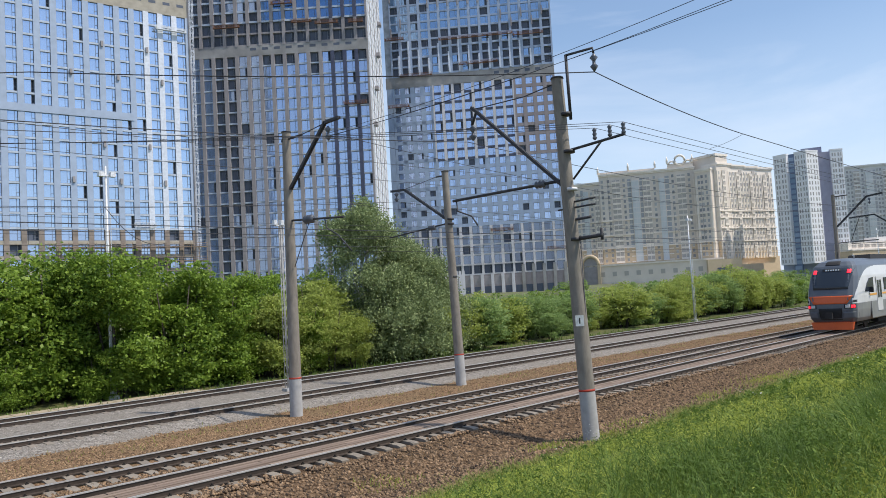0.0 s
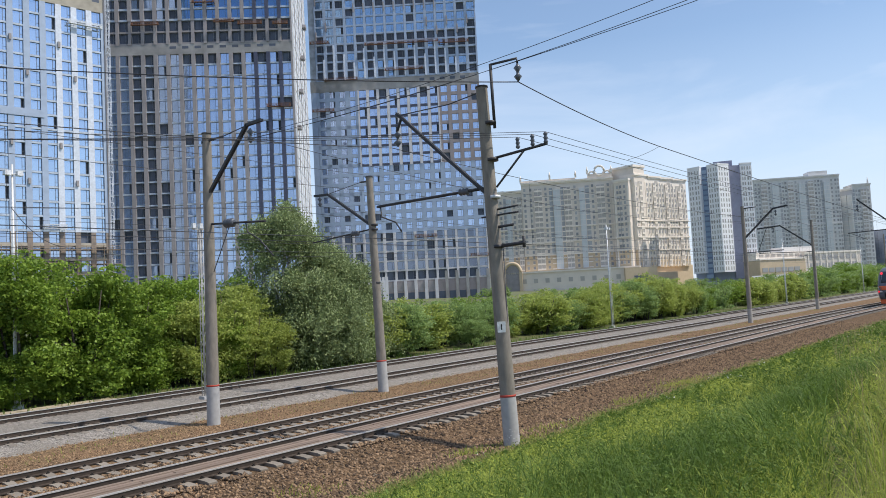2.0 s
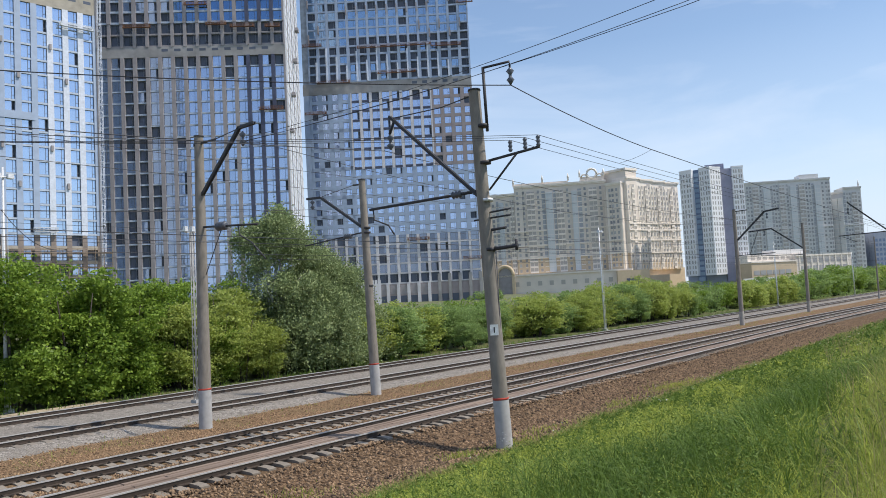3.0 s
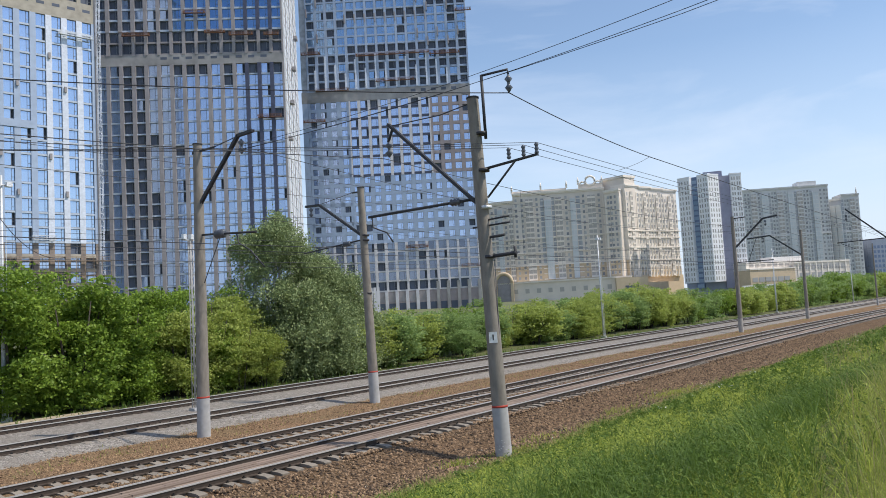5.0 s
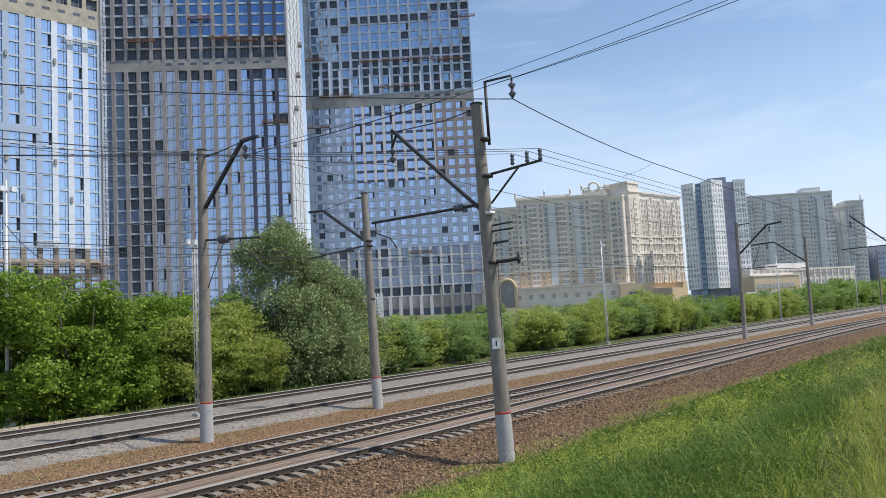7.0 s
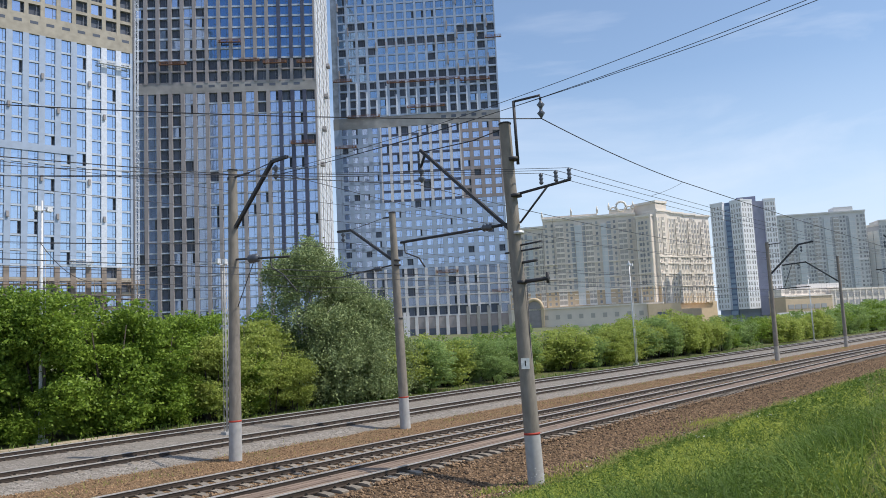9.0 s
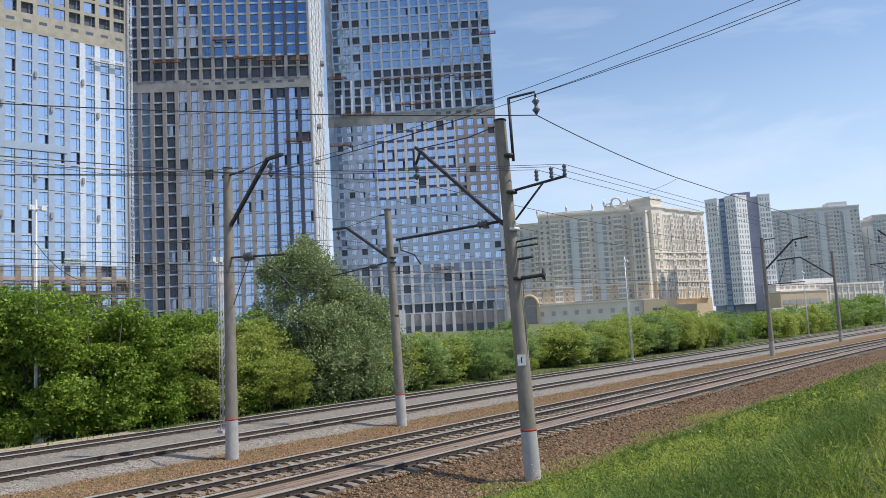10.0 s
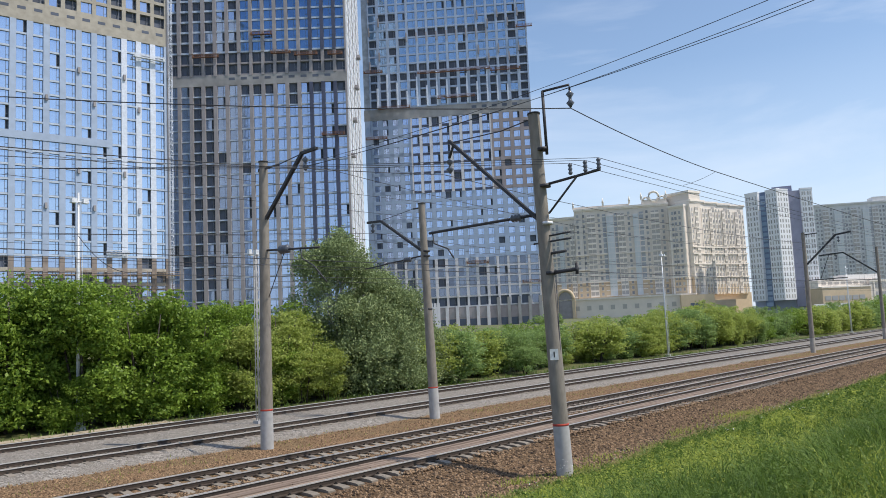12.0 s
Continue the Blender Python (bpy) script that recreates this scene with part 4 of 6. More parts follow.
for a, b, z1, label, wall, house in ((polar(15.98, 612), polar(10.77, 628), 76.8, "hazy grey slab block far behind the railway", M_GREYBLOCK, (0.66, 0.88)),
                                     (polar(10.77, 640), polar(10.05, 634), 66.5, "hazy grey glazed block far behind the railway", M_HAZE, None),
                                     (polar(10.05, 634), polar(9.02, 638), 69.0, "hazy grey block far behind the railway", M_GREYBLOCK, None),
                                     (polar(8.52, 640), polar(7.0, 650), 36.0, "dark glass office block far away", M_GREYBLUE, None)):
    m, length = facing(a, b)
    far = thing("apartment_block", label, "building", m)
    here = pose(0, 0, 0)
    if wall is M_GREYBLUE:
        part("wall", Shape().box(0, length, 0, 18, 5, z1), wall, far)
        s = Shape()
        rows_of_windows(s, 0.5, length - 0.5, 8, z1 - 2, 2.4, 3.4, 1.7, 2.0)
        part("far_glazing", s, M_NAVY, far, kind="stuff")
        continue
    cols = [("t", 4.4), ("b", 4.2), ("w", 3.0), ("g", 4.8), ("d", 1.6), ("t", 4.0), ("b", 4.0), ("w", 3.0), ("g", 4.4), ("d", 1.6), ("b", 4.0), ("t", 4.4), ("d", 1.6), ("g", 4.0), ("w", 3.2), ("t", 3.4)]
    if length < 30:
        cols = cols[4:8] if wall is not M_HAZE else [("d", 1.0), ("g", 4.0), ("g", 4.0)]
    wing(far, here, cols, 18, 5, z1, wall, M_GREYBLOCK, bands=(42.0,), scale=length / sum(c[1] for c in cols))
    if house:
        part("roof_house", Shape().box(length * house[0], length * house[1], 2, 14, z1 + 0.9, z1 + 4.2), wall, far)
    elif wall is M_GREYBLOCK:
        part("pinnacle", Shape().tube([(length - 1.2, 0.8, z1 + 0.9), (length - 1.2, 0.8, z1 + 3.0), (length - 1.2, 0.8, z1 + 6.0)], [0.7, 0.6, 0.05], 8), M_GREYBLOCK, far)

m, n = facing(polar(15.95, 420), polar(9.85, 455))
mall = thing("shopping_hall", "low cream and ochre hall with white-framed windows", "building", m)
part("wall", Shape().box(0, n * 0.44, 0, 18, 3, 14.2), M_OCHRE, mall)
part("coping", Shape().box(-0.2, n * 0.44, -0.3, 18, 14.2, 14.9), M_SANDTRIM, mall)
for k in range(6):
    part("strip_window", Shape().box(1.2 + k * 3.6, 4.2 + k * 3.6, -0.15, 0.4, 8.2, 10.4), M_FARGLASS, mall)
part("upper_wall", Shape().box(0, n * 0.5, 3, 18, 14.9, 18.2), M_SANDTRIM, mall)
for k in range(7):
    part("upper_window", Shape().box(2 + k * 3.4, 4.2 + k * 3.4, 2.85, 3.2, 15.8, 17.2), M_BALCONY, mall)
part("cream_wall", Shape().box(n * 0.44, n, 0.6, 18, 3, 16.6), M_SAND, mall)
part("coping", Shape().box(n * 0.44, n + 0.3, 0.2, 18, 16.6, 17.4), M_SANDTRIM, mall)
for zz, hh in ((5.0, 2.6), (9.0, 2.6), (13.4, 1.9)):
    for k in range(8):
        x = n * 0.49 + k * 3.5
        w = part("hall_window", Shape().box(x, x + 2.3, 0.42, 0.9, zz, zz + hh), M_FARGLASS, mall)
        part("mullion", Shape().box(x + 1.1, x + 1.2, 0.36, 0.6, zz, zz + hh), M_SANDTRIM, w)
for k in range(9):
    x = n * 0.49 - 1.0 + k * 3.5
    part("pilaster", Shape().box(x, x + 0.7, 0.3, 0.9, 3, 16.6), M_SANDTRIM, mall)
part("roof_plant", Shape().box(n * 0.3, n * 0.62, 7, 16, 18.2, 20.6), M_GREYBLOCK, mall)
part("site_wall", Shape().box(-14, n + 4, -14, -13.6, 2, 6.6), M_GREYBLOCK, mall)


# ---- foliage ----
def leaf_mesh(name, centers, spread, per, size, mat, rng, droop=0.0, shape=(1.25, 1.25, 0.5), level=0.9, slim=0.32):
    """Leaves in flat sprays round the given centres: each a folded rhombus, its face turned mostly upwards."""
    n = len(centers) * per
    c = np.repeat(centers, per, axis=0) + rng.normal(0, 1, (n, 3)) * np.repeat(spread, per)[:, None] * shape
    up = rng.normal(0, 0.55, (n, 3)) + (0, 0, level)
    up /= np.linalg.norm(up, axis=1)[:, None]
    a = np.cross(up, rng.normal(0, 1, (n, 3)))
    a /= np.linalg.norm(a, axis=1)[:, None] + 1e-9
    a[:, 2] -= droop
    a /= np.linalg.norm(a, axis=1)[:, None]
    b = np.cross(a, up)
    b /= np.linalg.norm(b, axis=1)[:, None] + 1e-9
    s = (np.repeat(size, per) if isinstance(size, np.ndarray) else size) * rng.uniform(0.6, 1.3, n)
    s = s[:, None]
    v = np.stack([c - a * s * 0.5, c + b * s * slim + up * s * 0.10, c + a * s * 0.5, c - b * s * slim + up * s * 0.10], 1).reshape(-1, 3)
    me = bpy.data.meshes.new(name)
    me.vertices.add(n * 4)
    me.vertices.foreach_set("co", v.ravel())
    me.loops.add(n * 4)
    me.loops.foreach_set("vertex_index", np.arange(n * 4))
    me.polygons.add(n)
    me.polygons.foreach_set("loop_start", np.arange(n) * 4)
    me.update(calc_edges=True)
    me.materials.append(mat)
    return me


def crown_points(rng, count, rx, rz, low, lumps=9):
    """Clump centres of a lumpy crown of half-width rx from height low up to rz."""
    lump = np.stack([rng.uniform(-0.62, 0.62, lumps) * rx, rng.uniform(-0.62, 0.62, lumps) * rx, low + rng.uniform(0.07, 0.84, lumps) * (rz - low)], 1)
    rad = rng.uniform(0.17, 0.38, lumps) * rx
    lift = (lump[:, 2] - low) / (rz - low)
    lump[:, :2] *= (0.78 + 0.32 * lift)[:, None]
    rad *= 0.8 + 0.35 * lift
    which = rng.integers(0, lumps, count)
    d = rng.normal(0, 1, (count, 3))
    d /= np.linalg.norm(d, axis=1)[:, None]
    p = lump[which] + d * rad[which][:, None] * rng.uniform(0.55, 1.12, count)[:, None]
    p[:, 2] = np.clip(p[:, 2], low, None)
    return p


def trunk_shape(rng, height, r, limbs, reach):
    s = Shape()
    pts = [(0.15 * math.sin(k * 1.3) * k / 6, 0.12 * math.cos(k * 1.7) * k / 6, height * k / 6 - 0.3) for k in range(7)]
    s.tube(pts, [r * (1 - 0.13 * k) for k in range(7)], 8)
    for i in range(limbs):
        a, z = rng.uniform(0, 6.28), height * rng.uniform(0.12, 0.7)
        q = Vector((math.cos(a), math.sin(a), 0))
        L = reach * rng.uniform(0.5, 1.0)
        p = Vector((0, 0, z))
        s.tube([p, p + q * L * 0.4 + Vector((0, 0, L * 0.45)), p + q * L * 0.8 + Vector((0, 0, L * 0.95))], [r * 0.5, r * 0.32, r * 0.1], 6)
    return s


BUSHES = []
for k, (mat, rx, rz, low, clumps, lumps, per, size) in enumerate((
        (M_LEAF, 3.4, 8.0, 0.1, 900, 30, 26, 0.19), (M_LEAF, 3.2, 7.0, 0.1, 840, 27, 26, 0.19), (M_LEAF_YELLOW, 3.0, 7.4, 0.1, 800, 26, 25, 0.19),
        (M_LEAF_PALE, 2.8, 5.6, 0.1, 640, 30, 22, 0.19), (M_LEAF_YELLOW, 2.6, 5.0, 0.1, 600, 28, 22, 0.19), (M_LEAF_GREY, 2.8, 5.2, 0.1, 600, 30, 22, 0.19),
        (M_LEAF, 3.1, 7.2, 0.1, 380, 28, 13, 0.28), (M_LEAF_PALE, 2.8, 5.4, 0.1, 360, 28, 13, 0.28), (M_LEAF_YELLOW, 2.7, 5.2, 0.1, 360, 28, 13, 0.28), (M_LEAF, 3.3, 7.2, 0.0, 460, 28, 17, 0.26))):
    rng = np.random.default_rng(40 + k)
    pts = crown_points(rng, clumps, rx, rz, low, lumps)
    crown = leaf_mesh("crown", pts, rng.uniform(0.12, 0.30, clumps), per, size, mat, rng, droop=0.25, level=0.5)
    stems = Shape()
    for i in range(5):
        a = i * 1.3
        stems.tube([(0.25 * math.cos(a), 0.25 * math.sin(a), -0.3), (0.8 * math.cos(a), 0.8 * math.sin(a), rz * 0.4), (1.3 * math.cos(a), 1.3 * math.sin(a), rz * 0.75)], [0.09, 0.06, 0.02], 6)
    BUSHES.append((crown, stems.mesh("stems", M_BARK), rz))

BUSH_LABELS = ("dense dark green maple shrub beside the railway", "dense green maple shrub beside the railway", "fresh yellow-green maple shrub beside the railway",
               "low green shrub beside the railway", "low yellow-green shrub beside the railway", "low grey-green shrub beside the railway",
               "dark green shrub behind the first row", "pale green shrub on the rising ground", "yellow-green shrub on the rising ground", "dark green shrub behind the first row")


def bush(kind, x, y, height, turn, wide=1.0):
    crown, stems, rz = BUSHES[kind]
    s = height / rz
    t = thing("shrub", BUSH_LABELS[kind], "shrub", pose(x, y, ground_z(x, y), 0, 0, turn) @ Matrix.Diagonal((s * wide, s * wide, s, 1)), "shrubs along the railway")
    part("crown", crown, None, t)
    part("stem", stems, None, t)
    return t


rnd = random.Random(5)
TOPS = [(0, 7.6), (14, 8.7), (20, 8.5), (24, 7.9), (27.5, 6.8), (30, 7.0), (32, 7.7), (34.5, 7.3), (36.5, 5.4), (44, 4.8), (48, 4.5), (52, 4.6), (57, 4.4), (60, 4.8), (63, 3.7), (68, 4.7),
        (75, 4.7), (83, 4.7), (90, 5.1), (99, 5.3), (109, 5.8), (120, 5.9), (132, 4.1), (155, 5.1), (189, 6.1), (255, 8.0), (330, 8.0)]
x = -14.0
while x < 330:
    near = x < 60
    h = lerp(TOPS, x) + 0.35
    big = h > 6.2 and near
    kind = rnd.choice((0, 1, 0, 1, 2)) if big else rnd.choice((3, 4, 3, 4, 3, 2))
    if x > 125:
        kind = 8 if 150 < x < 185 else rnd.choice((7, 7, 8, 6))
    if 31 < x < 36.5:
        kind = 2
    if 14 < x < 29:
        kind = rnd.choice((0, 1))
    bush(kind, x, (44.7 if x < 52 else 46.4) + rnd.uniform(-0.9, 1.2) + (2.2 if x < 17 else 0), h * (rnd.uniform(0.93, 1.03) if near else rnd.uniform(0.72, 1.12)), rnd.uniform(0, 360), 1.0 if big else rnd.uniform(0.95, 1.45))
    if near or rnd.random() < 0.75:
        bush(9 if x < 37 else rnd.choice((6, 6, 7) if near else (7, 8, 6)), x + rnd.uniform(-1, 1), (48.2 if x < 52 else 50.0) + rnd.uniform(-0.8, 1.0), h * rnd.uniform(0.78, 0.98), rnd.uniform(0, 360), 1.1)
    if 6 < x < 31:
        bush(rnd.choice((0, 1)), x + rnd.uniform(0.8, 2.2), 44.4 + rnd.uniform(-0.3, 0.5), rnd.uniform(3.0, 4.2), rnd.uniform(0, 360), 1.35)
    if 34 < x < 60 and rnd.random() < 0.5:
        bush(rnd.choice((3, 3, 4)), x + rnd.uniform(-1, 1), 43.1, rnd.uniform(1.8, 3.0), rnd.uniform(0, 360), 1.2)
    x += (3.3 if big else 2.9) * (1.0 if x < 120 else 1.7) * rnd.uniform(0.85, 1.15)
for k in range(60):
    bush(rnd.choice((7, 8, 7)), 60 + 270 * (k + rnd.random()) / 60, rnd.uniform(52, 125), rnd.uniform(1.4, 2.4) if k < 20 else rnd.uniform(2.5, 4.6), rnd.uniform(0, 360), 1.4)


for x, y, h in ((29.6, 43.9, 6.6), (31.8, 43.5, 6.2), (33.8, 43.3, 5.4), (35.6, 43.2, 4.4)):
    bush(2, x, y, h, rnd.uniform(0, 360), 1.0)


def birch(x, y, height, rx, seed):
    """A birch: pale trunk and limbs, leaves in hanging strands under uneven boughs."""
    rng = np.random.default_rng(seed)
    t = thing("birch_tree", "tall grey-green birch with pale bark and hanging twigs", "tree", pose(x, y, ground_z(x, y)))
    part("trunk", trunk_shape(random.Random(seed), height * 0.95, 0.12, 22, 3.0), M_BIRCH, t, "pale birch trunk with limbs")
    n = 1700
    bough = rng.uniform(0.08, 0.99, 72) ** 0.85
    turn = rng.uniform(0, 6.283, 72)
    which = rng.integers(0, 72, n)
    z = np.clip(bough[which] + rng.normal(0, 0.018, n), 0.05, 1.0)
    prof = np.interp(z, [0.0, 0.15, 0.4, 0.7, 0.85, 0.94, 1.0], [0.82, 1.0, 0.97, 0.84, 0.68, 0.46, 0.12])
    a, r = turn[which] + rng.normal(0, 0.42, n), np.sqrt(rng.uniform(0.05, 1.0, n)) * rng.uniform(0.6, 1.2, 72)[which]
    pts = np.stack([np.cos(a) * r * prof * rx, np.sin(a) * r * prof * rx, z * height - 0.12 * r * r * rx], 1)
    part("crown", leaf_mesh("crown", pts, rng.uniform(0.18, 0.36, n), 34, 0.175, M_LEAF_GREY, rng, droop=0.7, shape=(0.8, 0.8, 1.3), level=0.5), None, t)
    return t


birch(38.9, 45.4, 12.1, 5.2, 77)
birch(43.4, 45.4, 9.0, 4.4, 78)
birch(41.0, 43.8, 6.6, 4.3, 79)
birch(46.0, 45.0, 6.0, 3.2, 80)


# ---- grass on the bank ----
def blades(name, xs, ys, heights, widths, mat, rng, lean=0.35):
    n = len(xs)
    z = np.array([ground_z(a, b) for a, b in zip(xs, ys)])
    a = rng.uniform(0, 6.283, n)
    side = np.stack([np.cos(a), np.sin(a), 0 * a], 1) * widths[:, None] * 0.5
    w = rng.normal(0, lean, (n, 2))
    root = np.stack([xs, ys, z - 0.03], 1)
    mid = root + np.stack([w[:, 0] * heights * 0.35, w[:, 1] * heights * 0.35, heights * 0.6], 1)
    tip = root + np.stack([w[:, 0] * heights, w[:, 1] * heights, heights * (1 - 0.25 * np.minimum(1, (w**2).sum(1)))], 1)
    v = np.stack([root - side, root + side, mid + side * 0.8, mid - side * 0.8, tip], 1).reshape(-1, 3)
    me = bpy.data.meshes.new(name)
    me.vertices.add(n * 5)
    me.vertices.foreach_set("co", v.ravel())
    k = np.arange(n)[:, None] * 5
    me.loops.add(n * 7)
    me.loops.foreach_set("vertex_index", (k + np.array([0, 1, 2, 3, 3, 2, 4])).ravel())
    me.polygons.add(n * 2)
    me.polygons.foreach_set("loop_start", (np.arange(n)[:, None] * 7 + np.array([0, 4])).ravel())
    me.update(calc_edges=True)
    me.materials.append(mat)
    return me


def scatter(rng, n, far, lowest=-0.06):
    """Places on the bank, denser near the path's foot."""
    d, b = 4.5 + (far - 4.5) * rng.uniform(0, 1, n) ** 1.45, rng.uniform(-0.1, 1.35, n)
    b = np.where(d > 16, b * np.minimum(1.0, 15.0 / d) * 0.95, b)
    xs, ys = d * np.cos(b), d * np.sin(b)
    edge = np.array([13.0 + 0.9 * noise.noise((p * 0.16, 1.7, 5)) + 0.4 * noise.noise((p * 0.7, 2.7, 5)) + curve_near(p) for p in xs])
    keep = ys < edge + rng.normal(-0.1, 0.35, n)
    path = np.abs(ys - 0.215 * xs) < rng.uniform(0.05, 0.24, n)
    keep &= ~(path & (xs < 12.5) & (rng.uniform(0, 1, n) < 0.8))
    return xs[keep], ys[keep]


rng = np.random.default_rng(9)
gx, gy = scatter(rng, 320000, 95)
tall = np.array([noise.noise((a * 0.35, b * 0.45, 2)) for a, b in zip(gx, gy)])
dist = np.hypot(gx, gy)
rise = np.clip(1.0 - (gy - 5) / 11, 0.28, 1.1)
tall += 0.6 * np.array([noise.noise((a * 1.3, b * 1.5, 7)) for a, b in zip(gx, gy)])
rise = rise * np.where((gy < 2.6) & (gx > 7) & (gx < 24), 1.25, 1.0)
tuft = np.array([noise.noise((a * 2.3, b * 2.7, 14)) + 0.6 * noise.noise((a * 5.1, b * 5.6, 3)) for a, b in zip(gx, gy)])
hh = (0.22 + 0.17 * tall) * np.clip(0.85 + 1.1 * tuft, 0.3, 1.8) * rng.uniform(0.5, 1.25, len(gx)) * rise
tagged(part("grass", blades("grass", gx, gy, np.clip(hh, 0.06, 0.8), 0.0034 + 0.00055 * dist, M_GRASS, rng, 0.75), None), "tall uncut green meadow grass on the bank", "grass", kind="stuff")
bx, by = rng.uniform(-14, 8, 26000), rng.uniform(-12, 12, 26000)
keep = (np.hypot(bx, by) < 5.2) | (by > 13 - 0.0 * bx) | (bx < 1) | (by < -0.4)
keep &= (by < 12.6) & (np.hypot(bx, by) > 0.5)
bx, by = bx[keep], by[keep]
tagged(part("trodden_grass", blades("trodden_grass", bx, by, rng.uniform(0.08, 0.3, len(bx)), np.full(len(bx), 0.016), M_GRASS, rng), None), "shorter green grass on top of the bank", "grass", kind="stuff")
sx, sy = scatter(rng, 14000, 70)
keep = np.array([noise.noise((a * 0.25, b * 0.3, 11)) - 0.9 * (b > 0.21 * a) for a, b in zip(sx, sy)]) > -0.12
sx, sy = sx[keep], sy[keep]
tagged(part("grass_stems", blades("grass_stems", sx, sy, rng.uniform(0.35, 0.7, len(sx)), 0.003 + 0.0006 * np.hypot(sx, sy), M_STRAW, rng, 0.22), None), "dry straw-coloured grass stems", "grass", kind="stuff")
fx, fy = scatter(rng, 130, 34)
keep = np.hypot(fx, fy) > 13
fx, fy = fx[keep], fy[keep]
fz = np.array([ground_z(a, b) for a, b in zip(fx, fy)]) + rng.uniform(0.35, 0.7, len(fx))
tagged(part("wild_flowers", leaf_mesh("wild_flowers", np.stack([fx, fy, fz], 1), np.full(len(fx), 0.05), 5, 0.032, M_SIGN, rng), None), "small white wild flowers in the grass", "flowers", kind="stuff")
wx, wy = scatter(rng, 120, 45)
keep = np.hypot(wx, wy) > 14
wx, wy = wx[keep], wy[keep]
wz = np.array([ground_z(a, b) for a, b in zip(wx, wy)]) + 0.3
for reach, count in ((22, 30000), (55, 30000)):
    hx, hy = scatter(rng, count, reach)
    lush = np.array([noise.noise((a * 0.33, b * 0.5, 21)) + 0.5 * noise.noise((a * 1.4, b * 1.7, 4)) for a, b in zip(hx, hy)])
    # Dark herbs gather in the hollow, for its shade, and in a near clump.
    lush += 0.8 * np.exp(-((hx - 15) / 5) ** 2 - ((hy - 3.6) / 0.9) ** 2) + 0.8 * np.exp(-((hx - 8.3) / 1.5) ** 2 - ((hy - 3.6) / 0.7) ** 2)
    low = np.clip(1.0 - (hy - 5) / 11, 0.4, 1.0)
    for dark in (False, True):
        pick = (lush > 0.14) == dark
        n = int(pick.sum())
        tall_leaf = rng.uniform(0.16, 0.42, n) * low[pick] * (1.15 if dark else 0.9)
        tagged(part("meadow_herbs", blades("meadow_herbs", hx[pick], hy[pick], tall_leaf, (0.002 + 0.0009 * np.hypot(hx[pick], hy[pick])) * rng.uniform(0.6, 1.3, n), M_WEED if dark else M_GRASS, rng, 1.0), None),
               "dark leafy herbs standing in the grass" if dark else "fresh green herb leaves among the grass", "herbs", kind="stuff")
# leafy stalks: pairs of small leaves all the way up a stem
def stalks(name, xs, ys, heights, leaf, mat, label, per=2):
    steps_up = 9
    z = np.array([ground_z(p, q) for p, q in zip(xs, ys)])
    u = np.linspace(0.12, 1.0, steps_up)
    tilt = rng.normal(0, 0.16, (len(xs), 2))
    c = np.stack([xs[:, None] + tilt[:, :1] * heights[:, None] * u, ys[:, None] + tilt[:, 1:] * heights[:, None] * u, z[:, None] + heights[:, None] * u], 2)
    c = c.reshape(-1, 3)
    tagged(part(name, leaf_mesh(name, c, np.repeat(leaf, steps_up) * 0.6, per, np.repeat(leaf, steps_up), mat, rng, droop=-0.35, shape=(1, 1, 0.6), level=0.6, slim=0.15), None), label, "herbs", kind="stuff")


hx, hy = scatter(rng, 26000, 60)
keep = hy < 11.6 + np.array([curve_near(p) for p in hx])
hx, hy = hx[keep], hy[keep]
clump = np.array([noise.noise((p * 0.55, q * 0.75, 31)) + 0.4 * noise.noise((p * 1.9, q * 2.1, 12)) for p, q in zip(hx, hy)])
# The first term sets dark stalks in place of the hollow's shade.
clump += 0.5 * np.exp(-((hx - 14) / 3.5) ** 2 - ((hy - 3.1) / 0.8) ** 2) + 0.6 * np.exp(-((hx - 7.4) / 1.6) ** 2 - ((hy - 3.1) / 1.5) ** 2)
tall_herb = rng.uniform(0.16, 0.42, len(hx)) * np.clip(1.0 - (hy - 5) / 11, 0.35, 1.0)
fine = (0.016 + 0.0036 * np.hypot(hx, hy)) * rng.uniform(0.7, 1.2, len(hx))
for dark in (True, False):
    pick = (clump > 0.2) if dark else (clump <= 0.2) & (rng.uniform(0, 1, len(hx)) < 0.35)
    stalks("leafy_stalks", hx[pick], hy[pick], tall_herb[pick] * (1.5 if dark else 0.85), fine[pick], M_WEED if dark else M_GRASS,
           "dark leafy stalks of mugwort in clumps" if dark else "fresh green leafy stalks among the grass")
qx = rng.uniform(5.0, 14.5, 2600)
qy = qx * 0.125 + rng.normal(0.0, 0.25, 2600)
tagged(part("hay_grass", blades("hay_grass", qx, qy, rng.uniform(0.30, 0.66, 2600), 0.0024 + 0.0003 * np.hypot(qx, qy), M_EDGE_GRASS, rng, 0.35), None), "tall seeding grass gone straw-coloured", "grass", kind="stuff")
# Weeds of the near clump, and dark ones that paint the hollow's shade.
nx, ny = np.concatenate([rng.normal(13.8, 2.4, 9000), rng.normal(7.6, 0.9, 3000)]), np.concatenate([rng.normal(2.95, 0.38, 9000), rng.normal(3.4, 0.8, 3000)])
tagged(part("tall_weeds", blades("tall_weeds", nx, ny, rng.uniform(0.22, 0.6, 12000), 0.005 + 0.0009 * np.hypot(nx, ny), M_WEED, rng, 0.7), None), "dark leafy weeds, also standing in for shade in the hollow", "weeds", kind="stuff")
